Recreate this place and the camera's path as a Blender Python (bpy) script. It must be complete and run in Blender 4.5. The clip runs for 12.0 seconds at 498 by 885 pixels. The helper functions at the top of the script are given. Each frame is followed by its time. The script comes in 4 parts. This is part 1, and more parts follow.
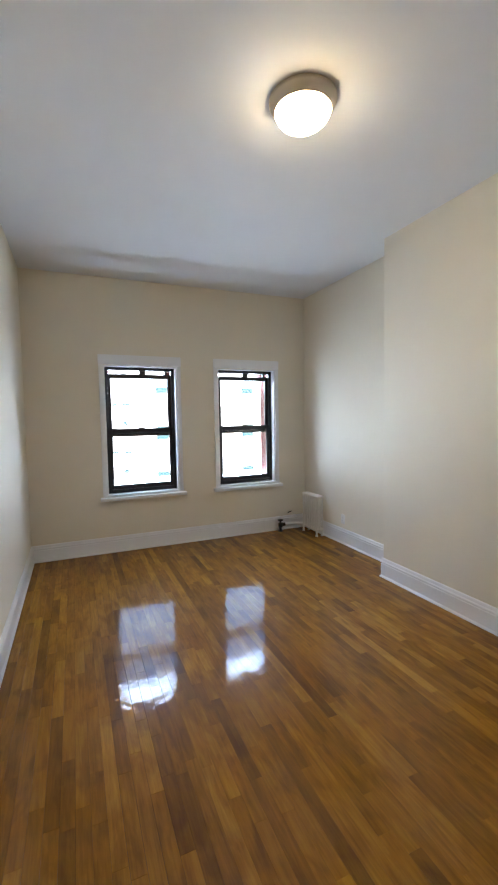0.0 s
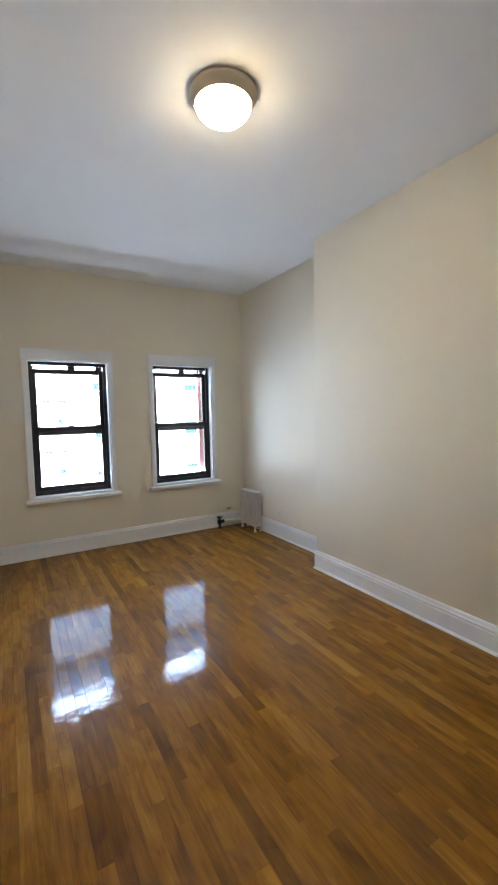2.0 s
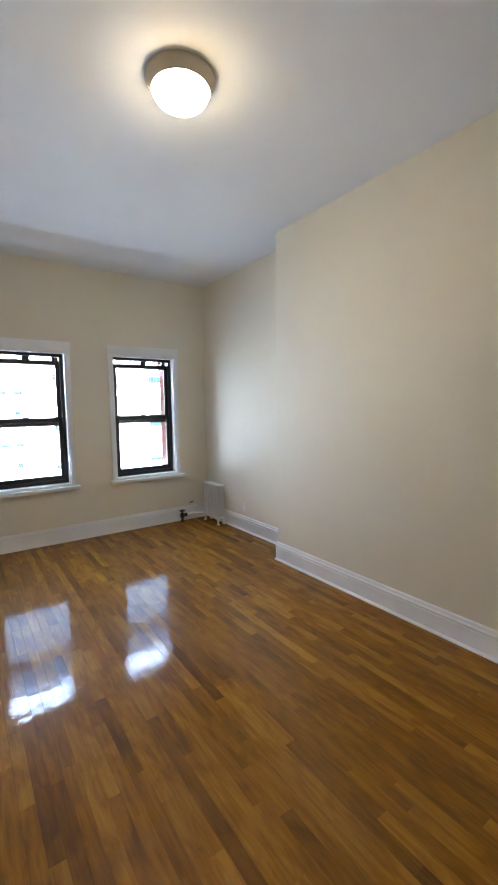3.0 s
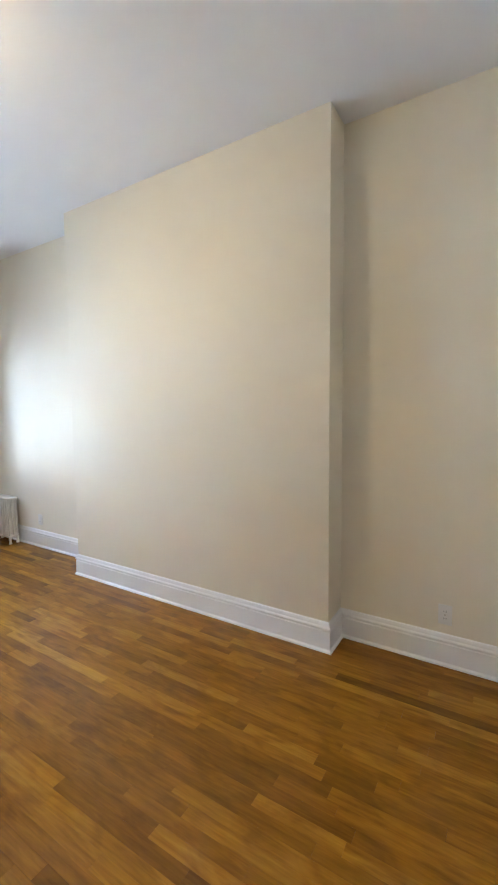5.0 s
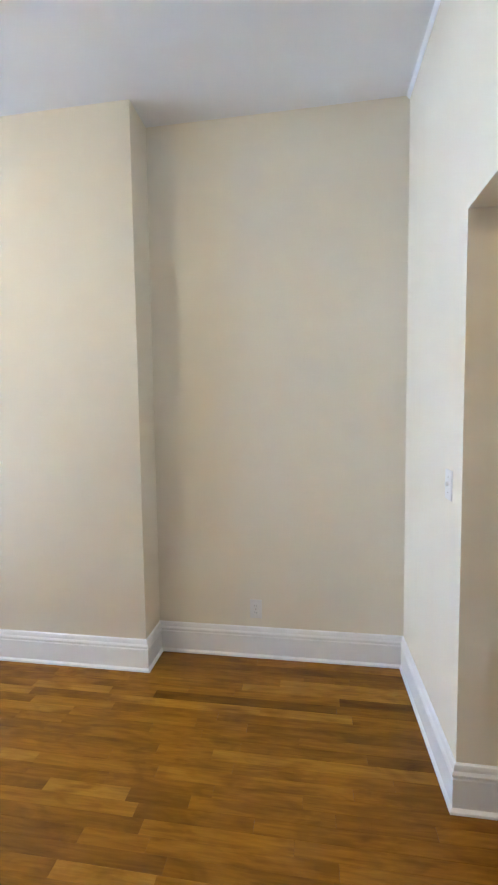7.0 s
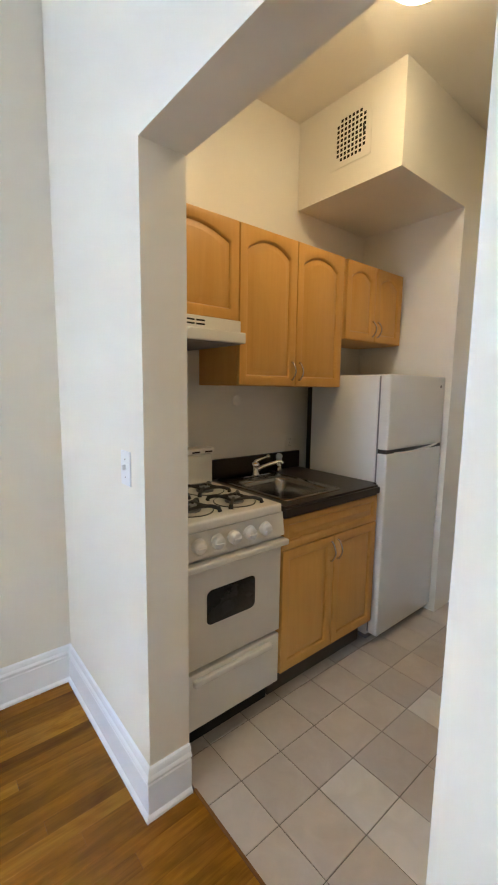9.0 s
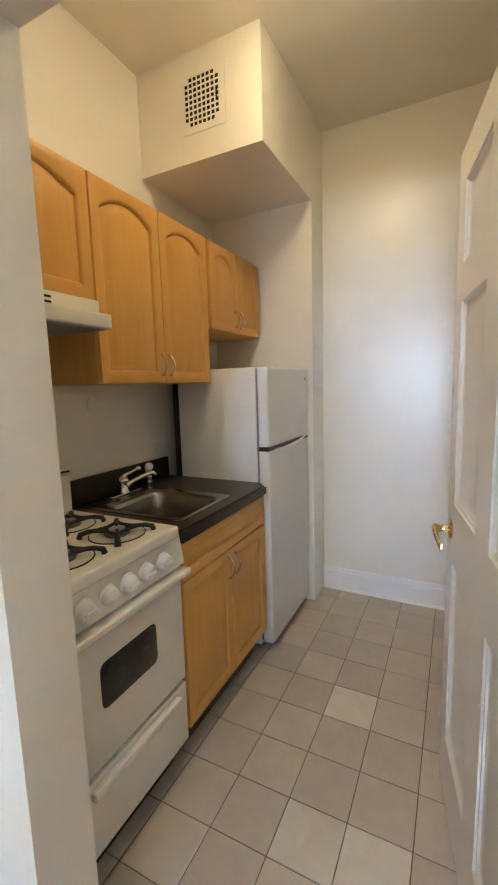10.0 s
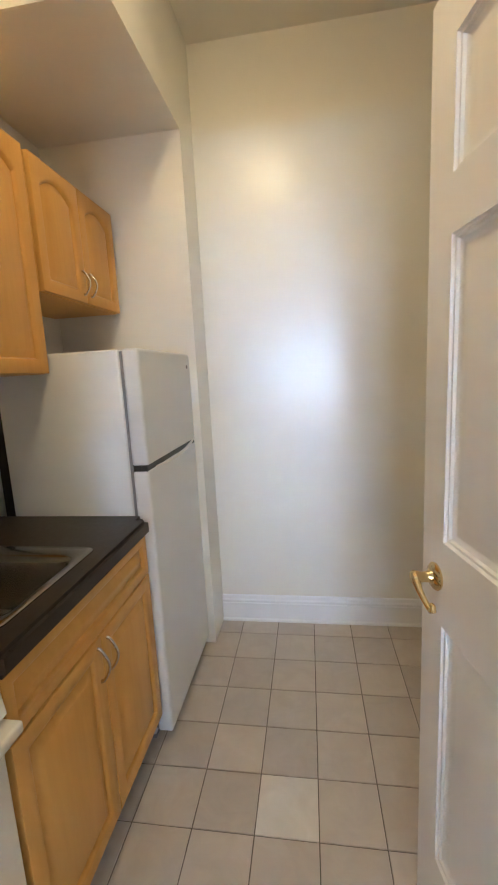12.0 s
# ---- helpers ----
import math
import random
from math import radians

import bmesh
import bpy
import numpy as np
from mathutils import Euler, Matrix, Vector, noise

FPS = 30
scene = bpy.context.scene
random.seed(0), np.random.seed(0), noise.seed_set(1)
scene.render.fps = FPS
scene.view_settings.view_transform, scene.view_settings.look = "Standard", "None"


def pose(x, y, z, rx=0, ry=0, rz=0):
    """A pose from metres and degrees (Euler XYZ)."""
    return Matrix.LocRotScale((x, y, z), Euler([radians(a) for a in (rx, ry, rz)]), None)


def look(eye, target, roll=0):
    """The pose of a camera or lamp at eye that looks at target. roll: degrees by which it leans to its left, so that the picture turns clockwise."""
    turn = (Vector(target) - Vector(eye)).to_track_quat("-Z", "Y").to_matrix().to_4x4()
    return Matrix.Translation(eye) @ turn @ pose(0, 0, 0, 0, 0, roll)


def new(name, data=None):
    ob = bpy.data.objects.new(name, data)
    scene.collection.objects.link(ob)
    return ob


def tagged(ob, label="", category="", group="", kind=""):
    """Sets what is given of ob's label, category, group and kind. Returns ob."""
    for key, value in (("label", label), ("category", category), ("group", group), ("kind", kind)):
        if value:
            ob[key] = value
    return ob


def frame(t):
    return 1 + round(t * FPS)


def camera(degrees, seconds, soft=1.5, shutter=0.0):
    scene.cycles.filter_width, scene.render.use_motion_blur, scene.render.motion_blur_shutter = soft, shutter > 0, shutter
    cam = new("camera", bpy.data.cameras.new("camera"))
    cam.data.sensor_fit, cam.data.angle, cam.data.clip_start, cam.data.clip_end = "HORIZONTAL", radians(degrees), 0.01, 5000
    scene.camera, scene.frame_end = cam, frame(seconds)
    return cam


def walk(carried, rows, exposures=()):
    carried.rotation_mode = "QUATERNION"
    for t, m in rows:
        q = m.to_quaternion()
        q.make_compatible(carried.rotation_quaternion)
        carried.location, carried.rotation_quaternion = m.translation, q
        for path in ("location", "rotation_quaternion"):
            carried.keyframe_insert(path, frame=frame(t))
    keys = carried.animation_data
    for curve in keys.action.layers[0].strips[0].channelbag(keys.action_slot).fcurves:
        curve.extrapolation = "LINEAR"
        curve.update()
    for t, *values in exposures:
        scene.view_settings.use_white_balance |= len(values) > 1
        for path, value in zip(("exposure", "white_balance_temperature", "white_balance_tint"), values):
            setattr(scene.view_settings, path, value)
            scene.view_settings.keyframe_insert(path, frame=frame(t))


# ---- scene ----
cam = camera(62.3, 12.0, soft=2.0)
PATH = [
    (0, (-2.681, 0.791, 1.553), (-1.903, 2.63, 1.431), -1.0),
    (0.5, (-2.657, 0.785, 1.551), (-1.83, 2.602, 1.42), -1.3),
    (1, (-2.626, 0.774, 1.551), (-1.734, 2.56, 1.424), -1.3),
    (1.5, (-2.598, 0.762, 1.551), (-1.646, 2.517, 1.418), -1.5),
    (2, (-2.58, 0.758, 1.552), (-1.568, 2.477, 1.409), -1.3),
    (2.5, (-2.56, 0.753, 1.55), (-1.484, 2.431, 1.394), -1.1),
    (4.5, (-2.464, 0.634, 1.503), (-0.943, 1.917, 1.3), -0.2),
    (5, (-2.293, 0.616, 1.476), (-0.596, 1.663, 1.318), -0.6),
    (5.5, (-2.187, 0.588, 1.468), (-0.369, 1.411, 1.326), -1.0),
    (6, (-2.191, 0.551, 1.497), (-0.3, 1.181, 1.333), -1.2),
    (6.5, (-2.225, 0.528, 1.481), (-0.285, 0.988, 1.33), -0.9),
    (8.5, (-1.931, 0.531, 1.481), (-0.082, -0.202, 1.271), 0.2),
    (9, (-1.823, 0.552, 1.468), (-0.299, -0.717, 1.209), 0.8),
    (9.5, (-1.599, 0.529, 1.452), (-0.309, -0.973, 1.169), -2.2),
    (10, (-1.446, 0.466, 1.457), (-0.555, -1.304, 1.188), -1.7),
    (10.5, (-1.325, 0.42, 1.467), (-0.69, -1.453, 1.171), -4.5),
    (11, (-1.296, 0.278, 1.484), (-0.754, -1.631, 1.232), -4.7),
    (11.5, (-1.258, 0.098, 1.471), (-0.697, -1.801, 1.189), -3.7),
    (12, (-1.172, -0.072, 1.447), (-0.881, -2.023, 1.12), -3.0),
]
walk(cam, [(t, look(eye, target, roll)) for t, eye, target, roll in PATH],
     exposures=[(0.0, 3.24, 6350, 11), (2.5, 3.25, 6300, 11), (4.5, 3.55, 6250, 11), (5.5, 4.18, 6150, 10), (6.5, 4.25, 5850, 10), (8.5, 4.35, 5600, 10), (9.5, 4.38, 5600, 10), (10.5, 4.55, 5600, 10), (12.0, 4.7, 5400, 10)])

# ---- light ----
SUN_UP, SUN_TURN = 24.0, 192.0
world = bpy.data.worlds.new("world")
scene.world = world
world.use_nodes = True
wt = world.node_tree
sky = wt.nodes.new("ShaderNodeTexSky")
sky.sky_type = 'NISHITA'
sky.sun_disc = False
sky.sun_elevation = radians(SUN_UP)
sky.sun_rotation = radians(SUN_TURN)
wt.nodes["Background"].inputs["Strength"].default_value = 0.15
wt.links.new(sky.outputs["Color"], wt.nodes["Background"].inputs["Color"])
sun_data = bpy.data.lights.new("sun", 'SUN')
sun_data.energy, sun_data.angle, sun_data.color = 5.0, radians(0.5), (1.0, 0.98, 0.95)
sun = new("sun", sun_data)
sun.matrix_world = look((0, -20, 20), (2.1, -20 + 10, 20 - 4.55))


def window_daylight(x, z, width, height, watts):
    """Strip lamp added in a window's opening for daylight: the sky at its head, the sunlit street at its foot."""
    d = bpy.data.lights.new("window_daylight", 'AREA')
    d.shape, d.size, d.size_y = 'RECTANGLE', width, height
    d.energy, d.color = watts, (0.56, 0.75, 1.0)
    ob = new("window_daylight", d)
    ob.matrix_world = look((x, 6.216, z), (x, 0.0, z))


window_daylight(-1.932, 2.07, 0.79, 0.20, 2.3)
window_daylight(-0.581, 2.07, 0.76, 0.20, 1.8)
window_daylight(-1.932, 0.735, 0.79, 0.13, 2.8)
window_daylight(-0.581, 0.735, 0.76, 0.13, 2.0)


# ---- materials ----
def nodes_of(name):
    m = bpy.data.materials.new(name)
    m.use_nodes = True
    return m, m.node_tree, m.node_tree.nodes["Principled BSDF"]


def mixed(tree, fac, a, b, mode='MIX'):
    n = tree.nodes.new("ShaderNodeMix")
    n.data_type, n.blend_type = 'RGBA', mode
    for socket, v in ((0, fac), (6, a), (7, b)):
        if isinstance(v, bpy.types.NodeSocket):
            tree.links.new(v, n.inputs[socket])
        else:
            n.inputs[socket].default_value = v if socket == 0 else (*v, 1.0)
    return n.outputs[2]


def ramp(tree, fac, stops):
    n = tree.nodes.new("ShaderNodeValToRGB")
    while len(n.color_ramp.elements) < len(stops):
        n.color_ramp.elements.new(0.5)
    for e, (p, c) in zip(n.color_ramp.elements, stops):
        e.position, e.color = p, (*c, 1.0)
    tree.links.new(fac, n.inputs[0])
    return n.outputs[0]


def coords(tree, scale=(1, 1, 1), random_shift=False, island=False):
    tc = tree.nodes.new("ShaderNodeTexCoord")
    out = tc.outputs["Object"]
    if random_shift:
        src = tree.nodes.new("ShaderNodeNewGeometry").outputs["Random Per Island"] if island else tree.nodes.new("ShaderNodeObjectInfo").outputs["Random"]
        s = tree.nodes.new("ShaderNodeVectorMath")
        s.operation = 'SCALE'
        s.inputs[0].default_value = (37.0, 91.0, 53.0)
        tree.links.new(src, s.inputs["Scale"])
        a = tree.nodes.new("ShaderNodeVectorMath")
        tree.links.new(out, a.inputs[0])
        tree.links.new(s.outputs[0], a.inputs[1])
        out = a.outputs[0]
    mp = tree.nodes.new("ShaderNodeMapping")
    mp.inputs["Scale"].default_value = scale
    tree.links.new(out, mp.inputs["Vector"])
    return mp.outputs[0]


def noise_of(tree, vec, scale, detail=3.0, rough=0.5, distortion=0.0):
    n = tree.nodes.new("ShaderNodeTexNoise")
    n.inputs["Scale"].default_value, n.inputs["Detail"].default_value = scale, detail
    n.inputs["Roughness"].default_value, n.inputs["Distortion"].default_value = rough, distortion
    tree.links.new(vec, n.inputs["Vector"])
    return n.outputs["Fac"]


def bumped(tree, bsdf, height, strength, distance, socket="Normal"):
    b = tree.nodes.new("ShaderNodeBump")
    b.inputs["Strength"].default_value, b.inputs["Distance"].default_value = strength, distance
    tree.links.new(height, b.inputs["Height"])
    tree.links.new(b.outputs[0], bsdf.inputs[socket])
    return b


def paint(name, color, rough, var=0.06, bump=0.15, wave=0.0):
    """Brushed or rolled paint: faint blotches, roller stipple and slightly wavy plaster."""
    m, t, b = nodes_of(name)
    v = coords(t)
    big = noise_of(t, v, 1.3, 3.0)
    dark = tuple(c * (1 - var) for c in color)
    t.links.new(mixed(t, big, color, dark), b.inputs["Base Color"])
    b.inputs["Roughness"].default_value = rough
    rr = t.nodes.new("ShaderNodeMapRange")
    rr.inputs["To Min"].default_value, rr.inputs["To Max"].default_value = rough * 0.85, rough * 1.2
    t.links.new(noise_of(t, v, 6.0, 2.0), rr.inputs["Value"])
    t.links.new(rr.outputs[0], b.inputs["Roughness"])
    fine = bumped(t, b, noise_of(t, v, 260.0, 2.0), bump, 0.0006)
    if wave:
        w = t.nodes.new("ShaderNodeBump")
        w.inputs["Strength"].default_value, w.inputs["Distance"].default_value = 1.0, wave
        t.links.new(noise_of(t, v, 2.2, 2.0), w.inputs["Height"])
        t.links.new(w.outputs[0], fine.inputs["Normal"])
    return m


def plain(name, color, rough, metal=0.0, var=0.08, scale=40.0, bump=0.05, aniso=None):
    m, t, b = nodes_of(name)
    v = coords(t, aniso or (1, 1, 1))
    n = noise_of(t, v, scale, 4.0)
    t.links.new(mixed(t, n, color, tuple(c * (1 - var) for c in color)), b.inputs["Base Color"])
    rr = t.nodes.new("ShaderNodeMapRange")
    rr.inputs["To Min"].default_value, rr.inputs["To Max"].default_value = rough * 0.8, min(1.0, rough * 1.25)
    t.links.new(noise_of(t, v, scale * 0.3, 3.0), rr.inputs["Value"])
    t.links.new(rr.outputs[0], b.inputs["Roughness"])
    b.inputs["Metallic"].default_value = metal
    if bump:
        bumped(t, b, n, bump, 0.0008)
    return m


def oak(name, island):
    """Varnished oak strip: every strip of its own tone, long grain, glossy coat."""
    m, t, b = nodes_of(name)
    src = t.nodes.new("ShaderNodeNewGeometry").outputs["Random Per Island"] if island else t.nodes.new("ShaderNodeObjectInfo").outputs["Random"]
    tone = ramp(t, src, [(0.0, (0.185, 0.076, 0.0050)), (0.10, (0.245, 0.104, 0.0070)), (0.45, (0.295, 0.129, 0.0088)), (0.8, (0.345, 0.156, 0.0117)), (1.0, (0.410, 0.196, 0.018))])
    v = coords(t, (1, 0.055, 1), True, island)
    grain = noise_of(t, v, 95.0, 5.0, 0.6, 0.6)
    v2 = coords(t, (1, 0.10, 1), True, island)
    bands = noise_of(t, v2, 22.0, 3.0, 0.5, 1.4)
    g1 = ramp(t, grain, [(0.30, (0.80, 0.75, 0.70)), (0.62, (1.05, 1.05, 1.05))])
    g2 = ramp(t, bands, [(0.32, (0.80, 0.76, 0.70)), (0.62, (1.05, 1.05, 1.05))])
    c = mixed(t, 1.0, tone, g1, 'MULTIPLY')
    c = mixed(t, 0.8, c, g2, 'MULTIPLY')
    patch = ramp(t, noise_of(t, coords(t, (1, 0.35, 1), True, island), 11.0, 3.0, 0.55, 0.7), [(0.32, (0.64, 0.58, 0.50)), (0.56, (1.06, 1.06, 1.06))])
    c = mixed(t, 0.8, c, patch, 'MULTIPLY')
    t.links.new(c, b.inputs["Base Color"])
    b.inputs["Roughness"].default_value = 0.42
    b.inputs["Coat Weight"].default_value = 0.62
    b.inputs["Coat Roughness"].default_value = 0.035
    b.inputs["Specular IOR Level"].default_value = 0.05
    bumped(t, b, grain, 0.12, 0.0006)
    geo = t.nodes.new("ShaderNodeNewGeometry")
    wv = noise_of(t, geo.outputs["Position"], 13.0, 3.0, 0.6)
    bumped(t, b, wv, 0.45, 0.0030, "Coat Normal")
    return m


def maple(name):
    m, t, b = nodes_of(name)
    v = coords(t, (1, 1, 0.06), True)
    grain = noise_of(t, v, 70.0, 5.0, 0.6, 0.5)
    v2 = coords(t, (1, 1, 0.12), True)
    bands = noise_of(t, v2, 11.0, 3.0, 0.5, 1.0)
    base = ramp(t, bands, [(0.25, (0.610, 0.318, 0.066)), (0.75, (0.660, 0.360, 0.086))])
    g = ramp(t, grain, [(0.3, (0.965, 0.955, 0.935)), (0.6, (1.01, 1.01, 1.01))])
    t.links.new(mixed(t, 1.0, base, g, 'MULTIPLY'), b.inputs["Base Color"])
    b.inputs["Roughness"].default_value = 0.40
    b.inputs["Specular IOR Level"].default_value = 0.35
    bumped(t, b, grain, 0.05, 0.0005)
    return m


def tile_mat(name, a, c, rough=0.34):
    m, t, b = nodes_of(name)
    src = t.nodes.new("ShaderNodeObjectInfo").outputs["Random"]
    v = coords(t, (1, 1, 1), True)
    cloud = noise_of(t, v, 9.0, 5.0, 0.6, 0.8)
    tone = ramp(t, src, [(0.0, (0.90, 0.90, 0.90)), (1.0, (1.06, 1.05, 1.03))])
    mixc = ramp(t, cloud, [(0.30, a), (0.70, c)])
    t.links.new(mixed(t, 1.0, mixc, tone, 'MULTIPLY'), b.inputs["Base Color"])
    b.inputs["Roughness"].default_value = rough
    bumped(t, b, noise_of(t, v, 30.0, 4.0), 0.12, 0.0012)
    return m


def brick_mat(name):
    m, t, b = nodes_of(name)
    v = coords(t)
    n = noise_of(t, v, 14.0, 4.0)
    t.links.new(ramp(t, n, [(0.3, (0.13, 0.040, 0.034)), (0.7, (0.19, 0.060, 0.050))]), b.inputs["Base Color"])
    b.inputs["Roughness"].default_value = 0.9
    bumped(t, b, n, 0.4, 0.004)
    return m


def glow(name, color, strength):
    m, t, b = nodes_of(name)
    b.inputs["Base Color"].default_value = (0.9, 0.88, 0.82, 1)
    b.inputs["Roughness"].default_value = 0.3
    b.inputs["Emission Color"].default_value = (*color, 1)
    b.inputs["Emission Strength"].default_value = strength
    return m


def glass_mat(name, tint=(1, 1, 1)):
    m, t, b = nodes_of(name)
    b.inputs["Base Color"].default_value = (*tint, 1)
    b.inputs["Transmission Weight"].default_value = 1.0
    b.inputs["Roughness"].default_value = 0.0
    b.inputs["IOR"].default_value = 1.45
    return m


CREAM = (0.825, 0.767, 0.646)
WALL = paint("wall_paint", CREAM, 0.68, 0.05, 0.2, 0.003)
WALL.node_tree.nodes["Principled BSDF"].inputs["Specular IOR Level"].default_value = 0.22
KWALL = paint("kitchen_wall_paint", (0.83, 0.795, 0.71), 0.38, 0.05, 0.08, 0.0015)
KWALL.node_tree.nodes["Principled BSDF"].inputs["Specular IOR Level"].default_value = 0.75
KWALL.node_tree.nodes["Principled BSDF"].inputs["Coat Weight"].default_value = 0.5
KWALL.node_tree.nodes["Principled BSDF"].inputs["Coat Roughness"].default_value = 0.25
CEIL = paint("ceiling_paint", (0.84, 0.84, 0.85), 0.7, 0.05, 0.15, 0.004)
TRIM = paint("white_trim_paint", (0.86, 0.86, 0.87), 0.30, 0.04, 0.05)
DOORP = paint("door_paint", (0.78, 0.74, 0.67), 0.32, 0.04, 0.08)
FLOOR_P = oak("oak_strip", False)
FLOOR_J = oak("oak_strip_joined", True)
SUB = plain("floor_gap", (0.20, 0.080, 0.008), 0.7)
MAPLE = maple("maple_veneer")
TILE = tile_mat("floor_tile_glaze", (0.49, 0.43, 0.375), (0.56, 0.50, 0.44))
TILE_L = tile_mat("pale_tile_glaze", (0.64, 0.595, 0.54), (0.74, 0.70, 0.645))
GROUT = plain("grout", (0.15, 0.125, 0.10), 0.9, var=0.4, scale=20)
COUNTER = plain("dark_laminate", (0.040, 0.029, 0.020), 0.30, var=0.5, scale=180.0, bump=0.03)
COUNTER.node_tree.nodes["Principled BSDF"].inputs["Specular IOR Level"].default_value = 0.3
ENAMEL = plain("cream_enamel", (0.78, 0.745, 0.665), 0.22, var=0.03, scale=6.0, bump=0.0)
FRIDGE = plain("fridge_white", (0.74, 0.745, 0.74), 0.30, var=0.02, scale=5.0, bump=0.0)
SEAM = plain("grey_gasket", (0.22, 0.22, 0.23), 0.6)
IRON = plain("cast_iron_grate", (0.018, 0.017, 0.016), 0.5, var=0.3)
BLACK = plain("black_plastic", (0.015, 0.015, 0.015), 0.4)
OVENGLASS = plain("oven_glass", (0.018, 0.018, 0.016), 0.06, var=0.2, bump=0.0)
STEEL = plain("brushed_steel", (0.36, 0.335, 0.30), 0.22, 1.0, 0.06, 60.0, 0.0, (1, 0.08, 1))
CHROME = plain("chrome", (0.80, 0.79, 0.77), 0.10, 1.0, 0.03, 20.0, 0.0)
NICKEL = plain("brushed_nickel", (0.60, 0.55, 0.48), 0.25, 1.0, 0.05, 60.0, 0.0)
TAN = plain("tan_metal_pan", (0.60, 0.52, 0.40), 0.38, 0.3, 0.06, 30.0, 0.0)
BRASS = plain("polished_brass", (0.78, 0.61, 0.31), 0.14, 1.0, 0.05, 30.0, 0.0)
FRAME = plain("black_window_frame", (0.012, 0.012, 0.014), 0.38, var=0.2)
WHITEP = plain("white_plastic", (0.78, 0.77, 0.74), 0.35, var=0.02, bump=0.0)
RADP = plain("radiator_paint", (0.84, 0.83, 0.81), 0.40, var=0.08, scale=25)
GLASS = glass_mat("window_glass")
BRICK = brick_mat("red_brick")
STUCCO = plain("pale_stucco", (0.74, 0.82, 0.90), 0.9, var=0.1, scale=1.5)
STONE = plain("pale_stone", (0.62, 0.60, 0.56), 0.9, var=0.1, scale=3)
FARGLASS = plain("far_window_glass", (0.026, 0.056, 0.066), 0.5, var=0.3, scale=0.8, bump=0)
FARGLASS.node_tree.nodes["Principled BSDF"].inputs["Specular IOR Level"].default_value = 0.08
ASPHALT = plain("asphalt", (0.05, 0.05, 0.052), 0.9, var=0.3, scale=4)
# near-black put in for the shade inside gaps and slots; also colours the damper lever
DARK = plain("cavity_shade_black", (0.01, 0.009, 0.008), 0.9)
BULB = glow("lit_glass_bowl", (1.0, 0.78, 0.46), 5.1)
KBULB = glow("lit_glass_bowl_kitchen", (1.0, 0.73, 0.37), 2.35)


# ---- building helpers ----
ORIGIN = {}


def grid_box(bm, x0, y0, z0, x1, y1, z1):
    v = [bm.verts.new(p) for p in ((x0, y0, z0), (x1, y0, z0), (x1, y1, z0), (x0, y1, z0), (x0, y0, z1), (x1, y0, z1), (x1, y1, z1), (x0, y1, z1))]
    for f in ((3, 2, 1, 0), (4, 5, 6, 7), (0, 1, 5, 4), (1, 2, 6, 5), (2, 3, 7, 6), (3, 0, 4, 7)):
        bm.faces.new([v[i] for i in f])
    return v


def rbox(x0, y0, z0, x1, y1, z1, r=0.003, seg=2, bm=None):
    """A box with rounded edges."""
    b = bmesh.new()
    grid_box(b, min(x0, x1), min(y0, y1), min(z0, z1), max(x0, x1), max(y0, y1), max(z0, z1))
    if r:
        bmesh.ops.bevel(b, geom=b.edges[:], offset=r, segments=seg, affect='EDGES', profile=0.6)
    if bm is None:
        return b
    return merge(bm, b)


def merge(bm, other, m=None):
    me = bpy.data.meshes.new("tmp")
    if m is not None:
        other.transform(m)
    other.to_mesh(me)
    other.free()
    bm.from_mesh(me)
    bpy.data.meshes.remove(me)
    return bm


def lathe(profile, m=None, seg=32, cap=True):
    """Turns (radius, height) pairs round z."""
    bm = bmesh.new()
    rings = [[bm.verts.new((r * math.cos(2 * math.pi * k / seg), r * math.sin(2 * math.pi * k / seg), z)) for k in range(seg)] for r, z in profile]
    for a, b in zip(rings, rings[1:]):
        for k in range(seg):
            bm.faces.new((a[k], a[(k + 1) % seg], b[(k + 1) % seg], b[k]))
    if cap:
        bm.faces.new(rings[0][::-1])
        bm.faces.new(rings[-1])
    bmesh.ops.recalc_face_normals(bm, faces=bm.faces[:])
    if m is not None:
        bm.transform(m)
    return bm


def tube(points, r, seg=12, closed=False):
    """A round bar along points; r may be one radius or one a point."""
    pts = [Vector(p) for p in points]
    rad = r if isinstance(r, (list, tuple)) else [r] * len(pts)
    bm = bmesh.new()
    rings, side = [], None
    for i, p in enumerate(pts):
        d = (pts[min(i + 1, len(pts) - 1)] - pts[max(i - 1, 0)]).normalized()
        if side is None:
            side = d.orthogonal().normalized()
        side = (side - d * side.dot(d)).normalized()
        up = d.cross(side)
        rings.append([bm.verts.new(p + rad[i] * (side * math.cos(2 * math.pi * k / seg) + up * math.sin(2 * math.pi * k / seg))) for k in range(seg)])
    for a, b in zip(rings, rings[1:]):
        for k in range(seg):
            bm.faces.new((a[k], a[(k + 1) % seg], b[(k + 1) % seg], b[k]))
    bm.faces.new(rings[0][::-1])
    bm.faces.new(rings[-1])
    bmesh.ops.recalc_face_normals(bm, faces=bm.faces[:])
    return bm


def arc(a, b, bulge, n=8):
    """Points from a to b, bowed by the vector bulge."""
    a, b, w = Vector(a), Vector(b), Vector(bulge)
    return [a.lerp(b, k / n) + w * math.sin(math.pi * k / n) for k in range(n + 1)]


def to_mesh(name, bm, material, smooth=40):
    me = bpy.data.meshes.new(name)
    bm.to_mesh(me)
    bm.free()
    me.materials.append(material)
    if smooth:
        me.shade_smooth()
        me.set_sharp_from_angle(angle=radians(smooth))
    return me


